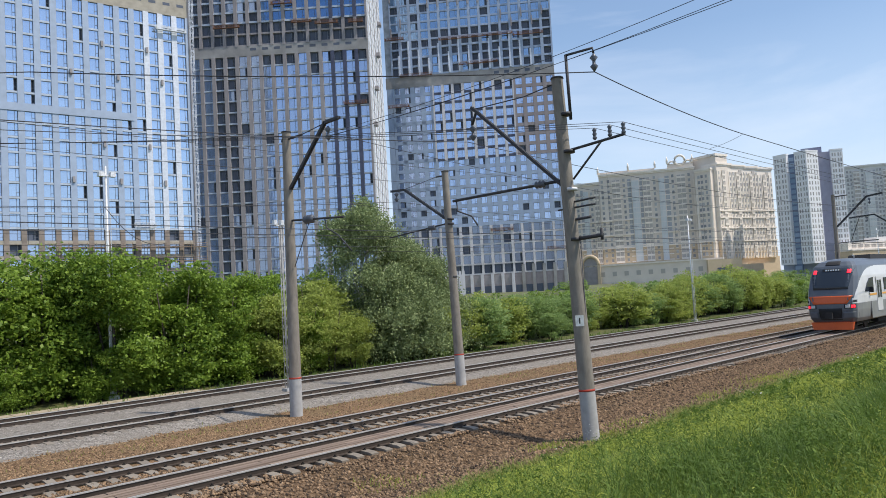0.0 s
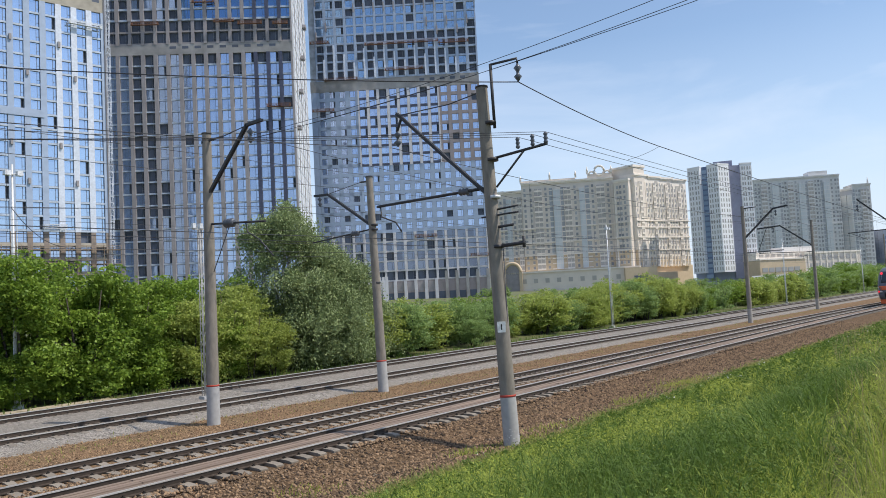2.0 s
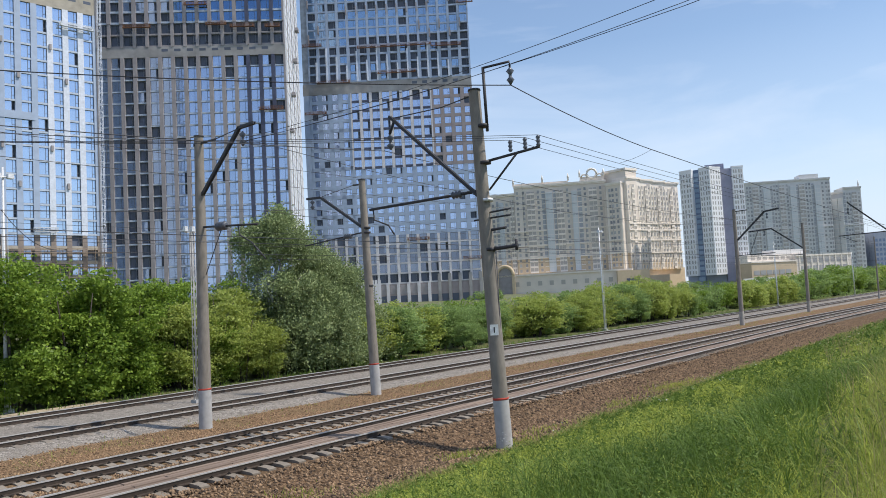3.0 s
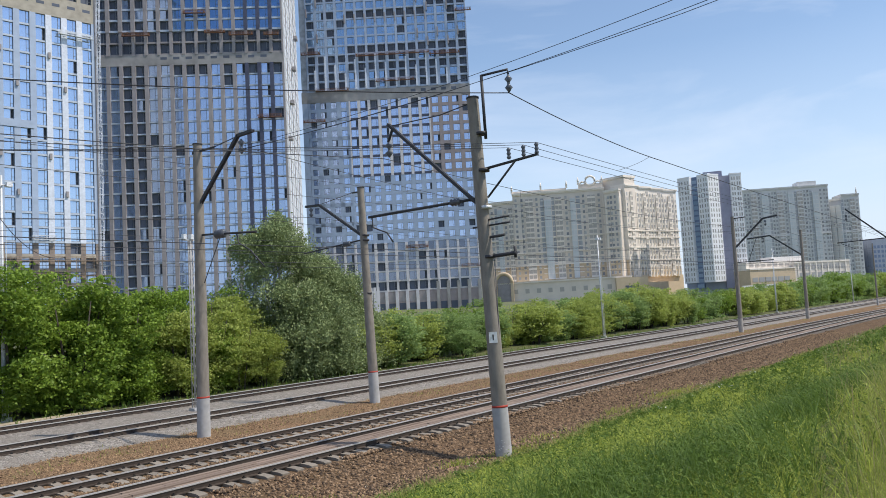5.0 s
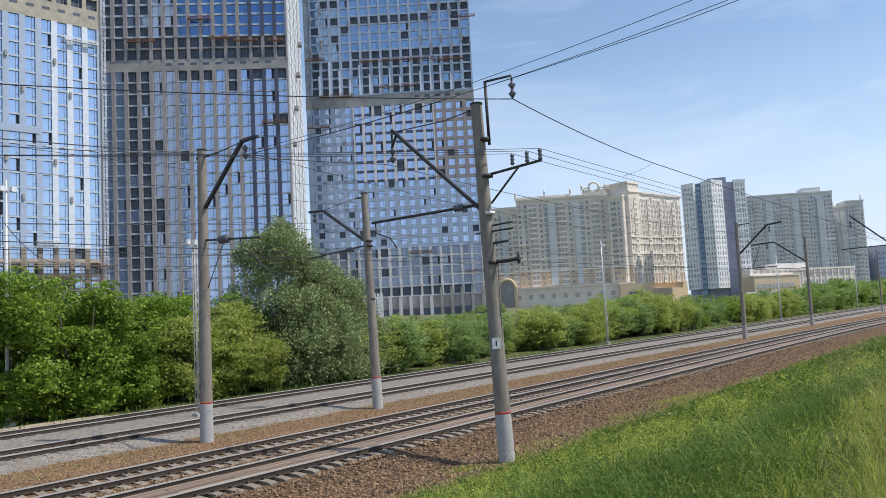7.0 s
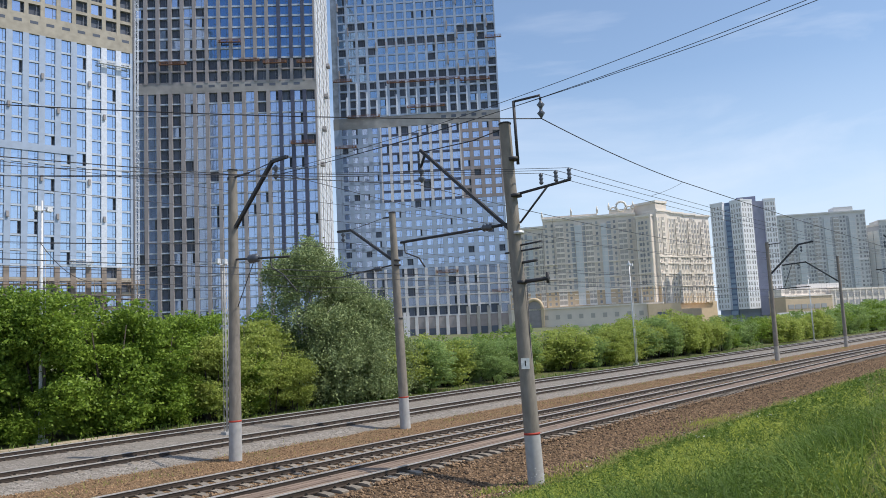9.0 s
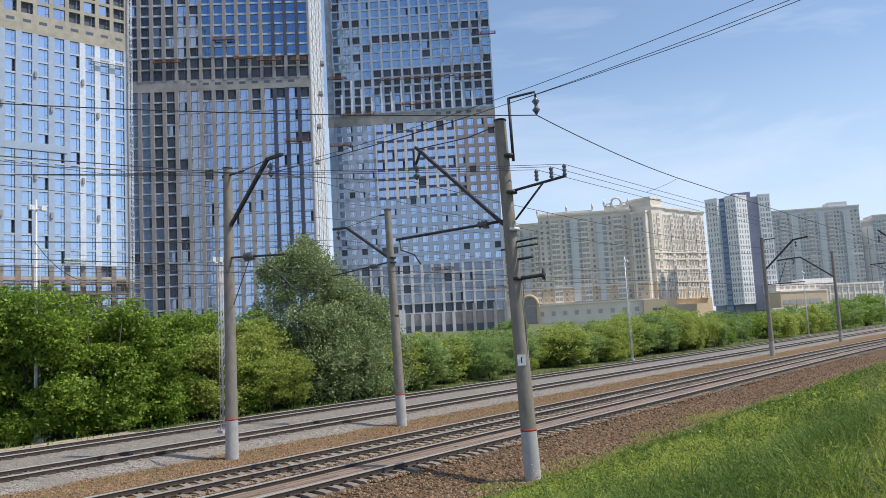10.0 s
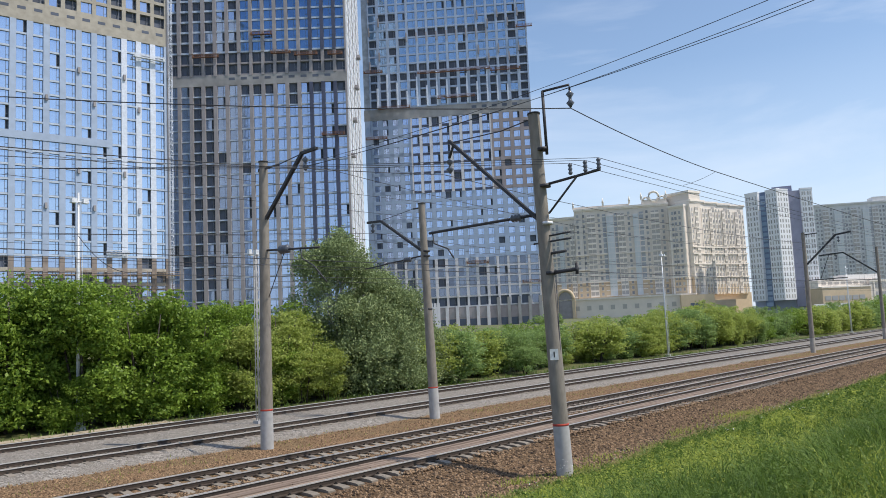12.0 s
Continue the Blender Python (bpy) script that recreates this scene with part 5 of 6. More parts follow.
tagged(part("broadleaf_weeds", leaf_mesh("broadleaf_weeds", np.stack([wx, wy, wz], 1), np.full(len(wx), 0.16), 14, 0.035, M_GRASS, rng), None), "broad-leaved green weeds in the grass", "weeds", kind="stuff")
ex = rng.uniform(8, 75, 16000)
ey = np.array([13.0 + 0.9 * noise.noise((p * 0.16, 1.7, 5)) + 0.4 * noise.noise((p * 0.7, 2.7, 5)) + curve_near(p) for p in ex]) + rng.normal(-0.55, 0.55, 16000)
tagged(part("edge_grass", blades("edge_grass", ex, ey, rng.uniform(0.10, 0.34, 16000), 0.004 + 0.0007 * np.hypot(ex, ey), M_EDGE_GRASS, rng, 0.6), None), "yellowing thin grass along the ballast edge", "grass", kind="stuff")
vx = rng.uniform(5, 150, 2200)
vy = 41.3 + rng.uniform(-0.7, 1.6, 2200)
tagged(part("verge_grass", blades("verge_grass", vx, vy, rng.uniform(0.15, 0.5, 2200), np.full(2200, 0.06), M_WEED, rng), None), "short grass along the far ballast", "grass", kind="stuff")
ix = rng.uniform(8, 130, 4200)
iy = 27.6 + rng.normal(0, 0.8, 4200)
live = np.array([noise.noise((p * 0.3, q * 0.6, 17)) for p, q in zip(ix, iy)]) > 0.0
ix, iy = ix[live], iy[live]
tagged(part("dry_weeds", blades("dry_weeds", ix, iy, rng.uniform(0.05, 0.18, len(ix)), np.full(len(ix), 0.03), M_EDGE_GRASS, rng), None), "sparse dry weeds between the tracks", "weeds", kind="stuff")


patches = ((37, 14.6, 1.5, 0.45, 900), (13.5, 15.3, 0.5, 0.3, 160), (19.3, 14.4, 0.5, 0.3, 240), (21.4, 13.7, 0.6, 0.3, 500), (24, 14.3, 0.8, 0.4, 220), (31, 14.6, 1.0, 0.3, 260))
px = np.concatenate([rng.normal(a, c, n) for a, b, c, d, n in patches])
py = np.concatenate([rng.normal(b, d, n) for a, b, c, d, n in patches])
tagged(part("grass_tufts", blades("grass_tufts", px, py, rng.uniform(0.06, 0.22, len(px)), np.full(len(px), 0.02), M_GRASS, rng), None), "green weed tufts on the ballast shoulder", "grass", kind="stuff")


# ---- loose stones ----
def stones(name, xs, ys, size, mat, rng, label, lift=0.0):
    n = len(xs)
    z = np.array([ground_z(a, b) for a, b in zip(xs, ys)]) + lift
    base = np.array([(1, 0, 0), (-1, 0, 0), (0, 1, 0), (0, -1, 0), (0, 0, 1), (0, 0, -1)], float)
    s = size * rng.uniform(0.5, 1.25, (n, 1, 1)) * rng.uniform(0.55, 1.2, (n, 6, 1))
    a = rng.uniform(0, 6.283, n)
    rot = np.zeros((n, 3, 3))
    rot[:, 0, 0], rot[:, 0, 1], rot[:, 1, 0], rot[:, 1, 1], rot[:, 2, 2] = np.cos(a), -np.sin(a), np.sin(a), np.cos(a), 0.8
    v = np.einsum("nij,kj->nki", rot, base) * s + rng.normal(0, 0.15, (n, 6, 3)) * size + np.stack([xs, ys, z], 1)[:, None]
    tri = np.array([(0, 2, 4), (2, 1, 4), (1, 3, 4), (3, 0, 4), (2, 0, 5), (1, 2, 5), (3, 1, 5), (0, 3, 5)])
    me = bpy.data.meshes.new(name)
    me.vertices.add(n * 6)
    me.vertices.foreach_set("co", v.reshape(-1, 3).ravel())
    f = (np.arange(n)[:, None, None] * 6 + tri).reshape(-1)
    me.loops.add(len(f))
    me.loops.foreach_set("vertex_index", f)
    me.polygons.add(n * 8)
    me.polygons.foreach_set("loop_start", np.arange(n * 8) * 3)
    me.update(calc_edges=True)
    me.materials.append(mat)
    return tagged(part(name, me, None), label, "ballast", kind="stuff")


def along(rng, n, x0, x1, y0, y1, power=1.5, bend=curve_near):
    xs = x0 + (x1 - x0) * rng.uniform(0, 1, n) ** power
    return xs, rng.uniform(y0, y1, n) + np.array([bend(a) for a in xs])


stones("near_ballast", *along(rng, 27000, 6, 85, 13.2, 17.1), 0.062, M_STONE, rng, "loose brown ballast stones")
ox, oy = along(rng, 9000, 6, 85, 17.0, 17.75)
buried = np.array([noise.noise((p * 0.21, 0.5, 3)) + 0.5 * noise.noise((p * 1.1, 0.5, 8)) for p in ox]) > np.where(oy > 17.4, 0.12, -0.05)
stones("shoulder_ballast", ox[buried], oy[buried], 0.062, M_STONE, rng, "loose brown ballast over the sleeper ends", 0.05)
stones("inner_ballast", *along(rng, 9000, 6, 60, 19.5, 22.0), 0.062, M_STONE, rng, "brown ballast stones between the tracks")
stones("middle_ballast", *along(rng, 9000, 6, 60, 21.6, 26.6), 0.04, M_STONE, rng, "brown ballast stones around the sleepers", -0.035)
stones("rusty_ballast", *along(rng, 17000, 6, 80, 25.3, 29.3, bend=STRAIGHT), 0.05, M_STONE_RUST, rng, "rust-brown stones between the tracks")
stones("grey_ballast", *along(rng, 15000, 8, 80, 29.4, 40.0, bend=STRAIGHT), 0.05, M_STONE_GREY, rng, "fresh grey ballast stones", -0.035)


# ---- trackside ----
for row, yy in enumerate((-0.48, -0.24, 0.0, 0.24, 0.48)):
    for k in range(48):
        x0 = 2.0 + k * 3.0 + (row % 2) * 1.1
        part("plank", Shape().box(0, 2.97, -0.088, 0.088, 0, 0.06), M_PLANK, near_track, m=pose(x0, 18.6 + yy + curve_near(x0), 0.045 + rnd.uniform(-0.012, 0.012), 0, rnd.uniform(-0.2, 0.2), 0))
trough = thing("cable_trough", "pale sandy concrete cable trough along the far track", "cable trough", pose(0, 41.6, -0.42))
for k in range(31):
    part("trough_cover", Shape().box(-8 + k * 1.0, -7.02 + k * 1.0, -0.55, 0.45, 0, 0.16, taper=0.97), M_SAND_PATH, trough)


def light_pole(x, y, top, label, hook=False):
    t = thing("lamp_post", label, "lamp post", pose(x, y, ground_z(x, y)), "lamp posts along the track")
    h = top - ground_z(x, y)
    part("pole", Shape().tube([(0, 0, -0.2), (0, 0, h * 0.5), (0, 0, h)], [0.11, 0.085, 0.055], 10), M_GALV, t, "slim galvanised pole")
    part("base", Shape().box(-0.3, 0.3, -0.3, 0.3, -0.1, 0.22, taper=0.9), M_WHITEWASH, t)
    part("bracket", Shape().tube([(-0.35, -0.1, h - 0.6), (0.35, -0.1, h - 0.5)], 0.035, 6), M_GALV, t)
    for d in (-0.32, 0.32):
        part("floodlight", Shape().box(d - 0.16, d + 0.16, -0.3, 0.05, h - 0.62, h - 0.36, taper=0.85), M_GALV, t)
    part("ladder", Shape().box(-0.16, -0.13, -0.16, -0.13, 0, h * 0.8).box(0.13, 0.16, -0.16, -0.13, 0, h * 0.8), M_GALV, t)
    return t


light_pole(18.9, 43.9, 12.7, "slim galvanised lamp post behind the shrubs")
light_pole(87.2, 42.6, 12.1, "slim galvanised lamp post beside the far track")
light_pole(165, 42.6, 12.4, "slim galvanised lamp post beside the far track")
light_pole(245, 42.6, 12.4, "slim galvanised lamp post beside the far track")

signal = thing("signal_post", "slim pale lattice post between the far tracks", "post", pose(24.15, 34.65, -0.2))
lat = Shape()
for dx, dy in ((-0.11, -0.11), (0.11, -0.11), (0.11, 0.11), (-0.11, 0.11)):
    lat.tube([(dx, dy, 0), (dx * 0.7, dy * 0.7, 9.0)], 0.022, 5)
for k in range(18):
    z, f = k * 0.5, 0.11 - 0.0018 * k
    lat.tube([(-f, -f, z), (f, -f, z + 0.5)], 0.013, 4).tube([(f, f, z), (-f, f, z + 0.5)], 0.013, 4)
part("lattice", lat, M_WHITEWASH, signal)
part("foot", Shape().box(-0.25, 0.25, -0.25, 0.25, -0.2, 0.15, taper=0.9), M_WHITEWASH, signal)
part("crossbar", Shape().tube([(-0.45, 0, 8.7), (0.45, 0, 8.7)], 0.03, 6), M_GALV, signal)
for dx in (-0.42, 0.0, 0.42):
    part("lamp_head", Shape().box(dx - 0.1, dx + 0.1, -0.16, 0.06, 8.74, 9.0, taper=0.85), M_GALV, signal)


def heap(x, y, w, h, seed):
    """A mound of sand or rubble on the building site."""
    r = random.Random(seed)
    v, f, n, rings = [], [], 18, 6
    for k in range(rings):
        u = k / (rings - 1)
        for i in range(n):
            a = 2 * math.pi * i / n
            q = w * (1 - u) * (1 + 0.22 * noise.noise((math.cos(a) * 1.5 + seed, math.sin(a) * 1.5, u * 2)))
            v.append((q * math.cos(a) * 1.5, q * math.sin(a), h * u ** 0.85 + r.uniform(-0.05, 0.05) * (0 < k)))
    for k in range(rings - 1):
        for i in range(n):
            j = (i + 1) % n
            f.append((k * n + i, k * n + j, (k + 1) * n + j, (k + 1) * n + i))
    me = bpy.data.meshes.new("sand_mound")
    me.from_pydata(v, [], f)
    me.materials.append(M_SAND_PATH)
    return tagged(part("sand_mound", me, None, m=pose(x, y, ground_z(x, y) - 0.1)), "pale heap of sand on the building site", "sand heap", "heaps on the building site")


for k, (x, y, w, h) in enumerate(((95, 73, 3.2, 1.5), (99, 70.5, 3.6, 1.7), (104, 68, 3.0, 1.4))):
    heap(x, y, w, h, k)


# ---- mast arms ----
def bar(t, name, pts, r, mat=M_STEEL, label="", flat=None):
    s = Shape()
    if flat:
        for a, b in zip(pts, pts[1:]):
            a, b = Vector(a), Vector(b)
            d = b - a
            for off in (-flat, flat):
                m = Matrix.Translation(a) @ d.to_track_quat("X", "Z").to_matrix().to_4x4()
                s.box(-0.02, d.length + 0.02, off - 0.025, off + 0.025, -r, r, 0, m)
    else:
        s.tube(pts, r, 8)
    return part(name, s, mat, t, label)


def insulator(t, x, y, z0, z1, discs=2, r=0.13):
    pts, rad = [(x, y, z1)], [0.03]
    for k in range(discs):
        a = z1 + (z0 - z1) * (k + 0.15) / discs
        b = z1 + (z0 - z1) * (k + 0.85) / discs
        pts += [(x, y, a), (x, y, a + (b - a) * 0.45), (x, y, b)]
        rad += [0.05, r, 0.05]
    return part("insulator", Shape().tube(pts + [(x, y, z0)], rad + [0.03], 12), M_PORCELAIN, t, "dark ribbed insulator")


def rod_insulator(t, y, z, r=0.13, half=0.2):
    pts, rad = [], []
    for k in range(7):
        pts.append((0, y - half + k * half / 3, z))
        rad.append(r if k % 2 else r * 0.55)
    return part("rod_insulator", Shape().tube(pts, rad, 12), M_PORCELAIN, t, "dark ribbed insulator")


def local(base, *pts):
    return [(0, y - base[0], z - base[1]) for y, z in pts]


def clamp(t, z, r=0.2, mat=M_STEEL):
    part("clamp", Shape().tube([(0, 0, z - 0.05), (0, 0, z + 0.05)], [r, r], 16), mat, t)


B = (13.95, -0.40)
L = lambda *p: local(B, *p)
bar(mastC, "hook_post", L((13.80, 9.7), (13.84, 11.80)), 0.05)
bar(mastC, "hook_arm", L((13.84, 11.78), (12.84, 11.76), (12.82, 11.60)), 0.04)
insulator(mastC, 0, 12.82 - B[0], 11.02 - B[1], 11.58 - B[1])
bar(mastC, "feeder_crossarm", L((14.1, 8.72), (11.92, 8.90)), 0.045)
bar(mastC, "crossarm_strut", L((13.85, 7.80), (12.75, 8.82)), 0.035)
for y in (12.97, 12.43, 11.96):
    insulator(mastC, 0, y - B[0], 8.90 - B[1], 9.26 - B[1], 3, 0.075)
clamp(mastC, 7.49 - B[1], 0.19, M_GALV)
clamp(mastC, 8.7 - B[1], 0.19)
clamp(mastC, 5.9 - B[1], 0.20)
clamp(mastC, 9.9 - B[1], 0.18)
bar(mastC, "cantilever_tie", L((14.12, 7.52), (17.90, 10.92)), 0.05, flat=0.04, label="sloping double steel channel")
bar(mastC, "tie_bracket", L((17.72, 10.72), (17.95, 10.30)), 0.05)
insulator(mastC, 0, 17.92 - B[0], 9.75 - B[1], 10.30 - B[1], 2, 0.15)
bar(mastC, "cantilever_tube", L((14.3, 7.82), (19.05, 7.74)), 0.05)
rod_insulator(mastC, 15.15 - B[0], 7.81 - B[1])
bar(mastC, "registration_arm", L((18.9, 7.72), (18.85, 7.35), (18.2, 7.1), (17.95, 6.75)), 0.028)
bar(mastC, "top_stay", L((14.1, 11.0), (15.6, 10.82), (17.8, 10.85)), 0.02)
for z, y0, y1, r in ((7.08, 13.95, 13.1, 0.03), (6.88, 14.5, 13.1, 0.03), (6.5, 14.3, 13.3, 0.045), (5.90, 13.95, 12.9, 0.06)):
    bar(mastC, "stub_arm", L((y0, z), (y1, z + 0.05)), r)
bar(mastC, "stub_pin", L((12.95, 5.8), (12.95, 6.15)), 0.05)
bar(mastC, "down_cable", [(0.02, -0.235, 0.1), (0.0, -0.225, 3.0), (0.03, -0.20, 6.2)], 0.016, M_WIRE)
plate = part("white_plate", Shape().box(-0.012, 0.012, -0.13, 0.13, -0.17, 0.17), M_SIGN, mastC, "small white plate", m=pose(-0.20, -0.12, 3.75, 0, 0, 32))
part("mark", Shape().box(-0.018, -0.013, -0.02, 0.02, -0.09, 0.09), M_BLACK, plate)

B = (27.65, -0.36)
L = lambda *p: local(B, *p)
bar(mastA, "cantilever_arm", L((27.5, 9.2), (24.92, 11.62), (24.0, 11.66)), 0.055, flat=0.05, label="bent double steel channel arm")
insulator(mastA, 0, 24.72 - B[0], 10.85 - B[1], 11.45 - B[1], 2, 0.16)
bar(mastA, "top_bracket", L((27.6, 11.4), (26.5, 11.42)), 0.05)
bar(mastA, "stay", L((26.5, 11.42), (25.0, 11.6)), 0.02)
bar(mastA, "lower_tube", L((27.6, 7.9), (24.0, 7.68)), 0.045)
rod_insulator(mastA, 26.25 - B[0], 7.82 - B[1], 0.19, 0.3)
bar(mastA, "registration_arm", L((25.2, 7.7), (25.1, 7.35), (24.4, 7.0), (23.6, 6.3)), 0.028)
bar(mastA, "brace_wire", L((27.4, 5.9), (26.2, 7.8)), 0.018)
for z in (9.25, 7.9, 11.35):
    clamp(mastA, z - B[1], 0.195)
bar(mastA, "conduit", [(0.0, 0.24, 0.4), (0.0, 0.21, 8.0)], 0.02, M_GALV)

B = (28.05, -0.36)
L = lambda *p: local(B, *p)
bar(mastB, "cantilever_arm", L((28.2, 8.3), (31.43, 10.36), (32.5, 10.40)), 0.06, flat=0.05, label="bent double steel channel arm")
insulator(mastB, 0, 32.1 - B[0], 9.75 - B[1], 10.3 - B[1], 2, 0.14)
bar(mastB, "top_bracket", L((28.1, 10.7), (28.9, 10.72)), 0.045)
bar(mastB, "stay", L((28.9, 10.72), (31.3, 10.4)), 0.016)
bar(mastB, "lower_tube", L((28.2, 8.15), (32.8, 7.78)), 0.04)
rod_insulator(mastB, 29.44 - B[0], 8.02 - B[1], 0.15, 0.26)
for z in (8.35, 8.1, 5.3):
    clamp(mastB, z - B[1], 0.19)

B = (27.8, -0.36)
L = lambda *p: local(B, *p)
bar(mastD, "cantilever_arm", L((27.6, 9.4), (24.46, 12.35), (22.9, 12.55)), 0.09, flat=0.06, label="bent double steel channel arm")
insulator(mastD, 0, 24.2 - B[0], 11.5 - B[1], 12.2 - B[1], 2, 0.16)
bar(mastD, "lower_tube", L((27.6, 7.6), (23.6, 7.65)), 0.05)
bar(mastD, "top_bracket", L((27.8, 12.7), (26.3, 12.75)), 0.06)
B = (28.5, -0.36)
L = lambda *p: local(B, *p)
bar(mastE, "cantilever_arm", L((28.5, 9.2), (33.0, 12.64), (36.4, 12.45)), 0.10, flat=0.07, label="bent double steel channel arm")
bar(mastE, "hanger", L((35.0, 12.5), (36.4, 9.0)), 0.05)
bar(mastE, "lower_tube", L((28.5, 8.3), (36.4, 8.6)), 0.05)
insulator(mastE, 0, 34.0 - B[0], 11.7 - B[1], 12.4 - B[1], 2, 0.16)

mastF = mast("tall concrete catenary mast with steel arms on the grass edge", 102.5, 13.3, -0.4, 13.3, 0.25, 0.17)
B = (13.3, -0.4)
L = lambda *p: local(B, *p)
bar(mastF, "cantilever_tie", L((13.4, 9.2), (17.8, 13.3)), 0.08, flat=0.06)
insulator(mastF, 0, 17.8 - B[0], 11.9 - B[1], 12.7 - B[1], 2, 0.17)
bar(mastF, "cantilever_tube", L((13.4, 9.55), (19.0, 9.4)), 0.06)
bar(mastF, "registration_arm", L((18.6, 9.3), (18.0, 9.0), (17.0, 8.5)), 0.035)
mast("tall concrete catenary mast on the grass edge", -42.0, 13.9, -0.4, 11.0)
mast("slim concrete catenary mast with a white foot", -38.0, 27.8, -0.36, 11.5)
mast("slim concrete catenary mast with a white foot", 190.0, 28.4, -0.36, 12.9)


# ---- overhead wires ----
def wire(label, a, b, sag=0.0, r=0.014, drop=None, n=24):
    """A wire from a to b with a sag; drop: height of a contact wire that it carries by droppers."""
    a, b = Vector(a), Vector(b)
    at = lambda u: a.lerp(b, u) - Vector((0, 0, 4 * sag * u * (1 - u)))
    t = thing("overhead_wire", label, "wire", None, "overhead wires")
    part("strand", Shape().tube([at(k / n) for k in range(n + 1)], r, 5), M_WIRE, t)
    if drop is not None:
        k = max(2, int((b - a).length / 9))
        for i in range(1, k):
            p = at(i / k)
            part("dropper", Shape().tube([p, (p.x, p.y, drop)], 0.006, 4), M_WIRE, t)
    return t


def catenary(y, supports, contact, sag):
    for (x0, z0), (x1, z1) in zip(supports, supports[1:]):
        ya, yb = y + curve_near(x0) * (y < 26), y + curve_near(x1) * (y < 26)
        wire("dark sagging catenary wire with droppers above the track", (x0, ya, z0), (x1, yb, z1), sag, 0.013, contact)
        wire("dark taut contact wire above the track", (x0, ya, contact), (x1, yb, contact), 0.05, 0.012, n=6)


catenary(18.2, [(-42, 9.8), (20.75, 9.75), (102.5, 11.7), (190, 11.7)], 6.5, 1.5)
catenary(23.8, [(-38, 10.8), (19.7, 10.85), (92, 11.4), (190, 11.4)], 6.9, 1.7)
catenary(32.0, [(-38, 9.9), (30.25, 9.75), (127, 11.0), (190, 11.0)], 7.2, 1.4)
catenary(37.6, [(-38, 10.4), (30.25, 10.4), (127, 11.6), (190, 11.6)], 7.4, 1.4)
wire("dark feeder wire sagging from the mast hook", (20.75, 12.82, 11.0), (31.8, 12.84, 10.29), 0.12, 0.017)
wire("dark feeder wire sagging along the bank", (31.8, 12.84, 10.29), (102.5, 12.4, 9.55), 0.15, 0.017)
wire("thin bridle wire between feeder and crossarm wires", (27.6, 12.4, 9.2), (31.8, 12.84, 10.29), 0.05, 0.008)
wire("thick feeder wire crossing the tracks", (20.75, 12.82, 11.0), (8.6, 25.2, 11.9), 0.15, 0.018)
wire("thick feeder wire crossing the tracks", (8.6, 25.2, 11.9), (-14, 48, 13.2), 0.2, 0.018)
for k, y in enumerate((12.97, 12.43, 11.96)):
    wire("thin line wire on the crossarm insulators", (20.75, y, 9.27), (102.5, y - 0.5, 9.6), 0.45, 0.009)
    wire("thin line wire crossing the tracks", (20.75, y, 9.27), (4 - k, 34 + k, 10.8), 0.2, 0.009)
for dz, sag in ((0.0, 0.26), (0.35, 0.26), (-0.10, 0.18)):
    wire("thin cross-span wire above the tracks", (19.7, 24.9, 11.05 + dz * 0.3), (19.7, 6.8, 11.72 + dz), sag, 0.010)
    wire("thin cross-span wire above the bank", (19.7, 6.8, 11.72 + dz), (19.9, -14, 14.4 + dz), 0.12, 0.010)
for z, y in ((11.3, 27.65), (10.6, 28.3), (8.9, 40.5), (9.9, 41.5)):
    wire("thin line wire along the railway", (-38, y, z), (92, y, z + 0.5), 0.7, 0.011)
    wire("thin line wire along the railway", (92, y, z + 0.5), (190, y, z + 0.5), 0.6, 0.012)
wire("black cable loop on the lamp post", (18.2, 42.5, 10.2), (21.5, 42.3, 8.2), 0.7, 0.02)


# ---- commuter train ----
M_TGREY = material("dark_grey_train_paint", (0.11, 0.125, 0.15), 0.35, grain=1.5, spread=0.12)
M_TWHITE = material("light_train_paint", (0.62, 0.63, 0.64), 0.35, grain=1.5, spread=0.06)
M_TSILVER = material("silver_grey_train_paint", (0.24, 0.25, 0.26), 0.35, grain=1.5, spread=0.1)
M_TORANGE = material("orange_train_paint", (0.72, 0.13, 0.035), 0.4, grain=1.5, spread=0.08)
M_TYELLOW = material("amber_stripe", (0.75, 0.36, 0.06), 0.4)
M_TGLASS = material("train_glass", (0.035, 0.045, 0.06), 0.08, grain=1, spread=0.1)
M_TBLACK = material("train_underframe", (0.02, 0.02, 0.022), 0.8, grain=3)
M_TAIL = glowing("red_tail_lamp", (0.95, 0.02, 0.04), 1.7)
M_DISPLAY = material("pale_display_text", (0.45, 0.5, 0.55), 0.5)
LEVELS = [(0.70, 0.30, 1.52), (0.95, 0.10, 1.66), (1.55, 0.0, 1.74), (2.0, 0.02, 1.76), (2.55, 0.12, 1.76), (3.15, 0.38, 1.75), (3.9, 0.78, 1.71), (4.65, 1.22, 1.52), (4.95, 1.60, 1.25), (5.12, 2.3, 0.85), (5.2, 3.2, 0.35)]
CAR = 22.0


def nose_row(z, xo, w):
    """Half plan of the shell at one height, from the middle of the nose round the corner to the far end."""
    pts = [(xo, 0.0), (xo + 0.01, 0.34 * w), (xo + 0.04, 0.66 * w), (xo + 0.16, 0.84 * w), (xo + 0.55, 0.94 * w), (xo + 1.5, 0.985 * w), (xo + 3.0, w)]
    return [(x, y, z) for x, y in pts] + [(7.0, w, z), (CAR, w, z)]


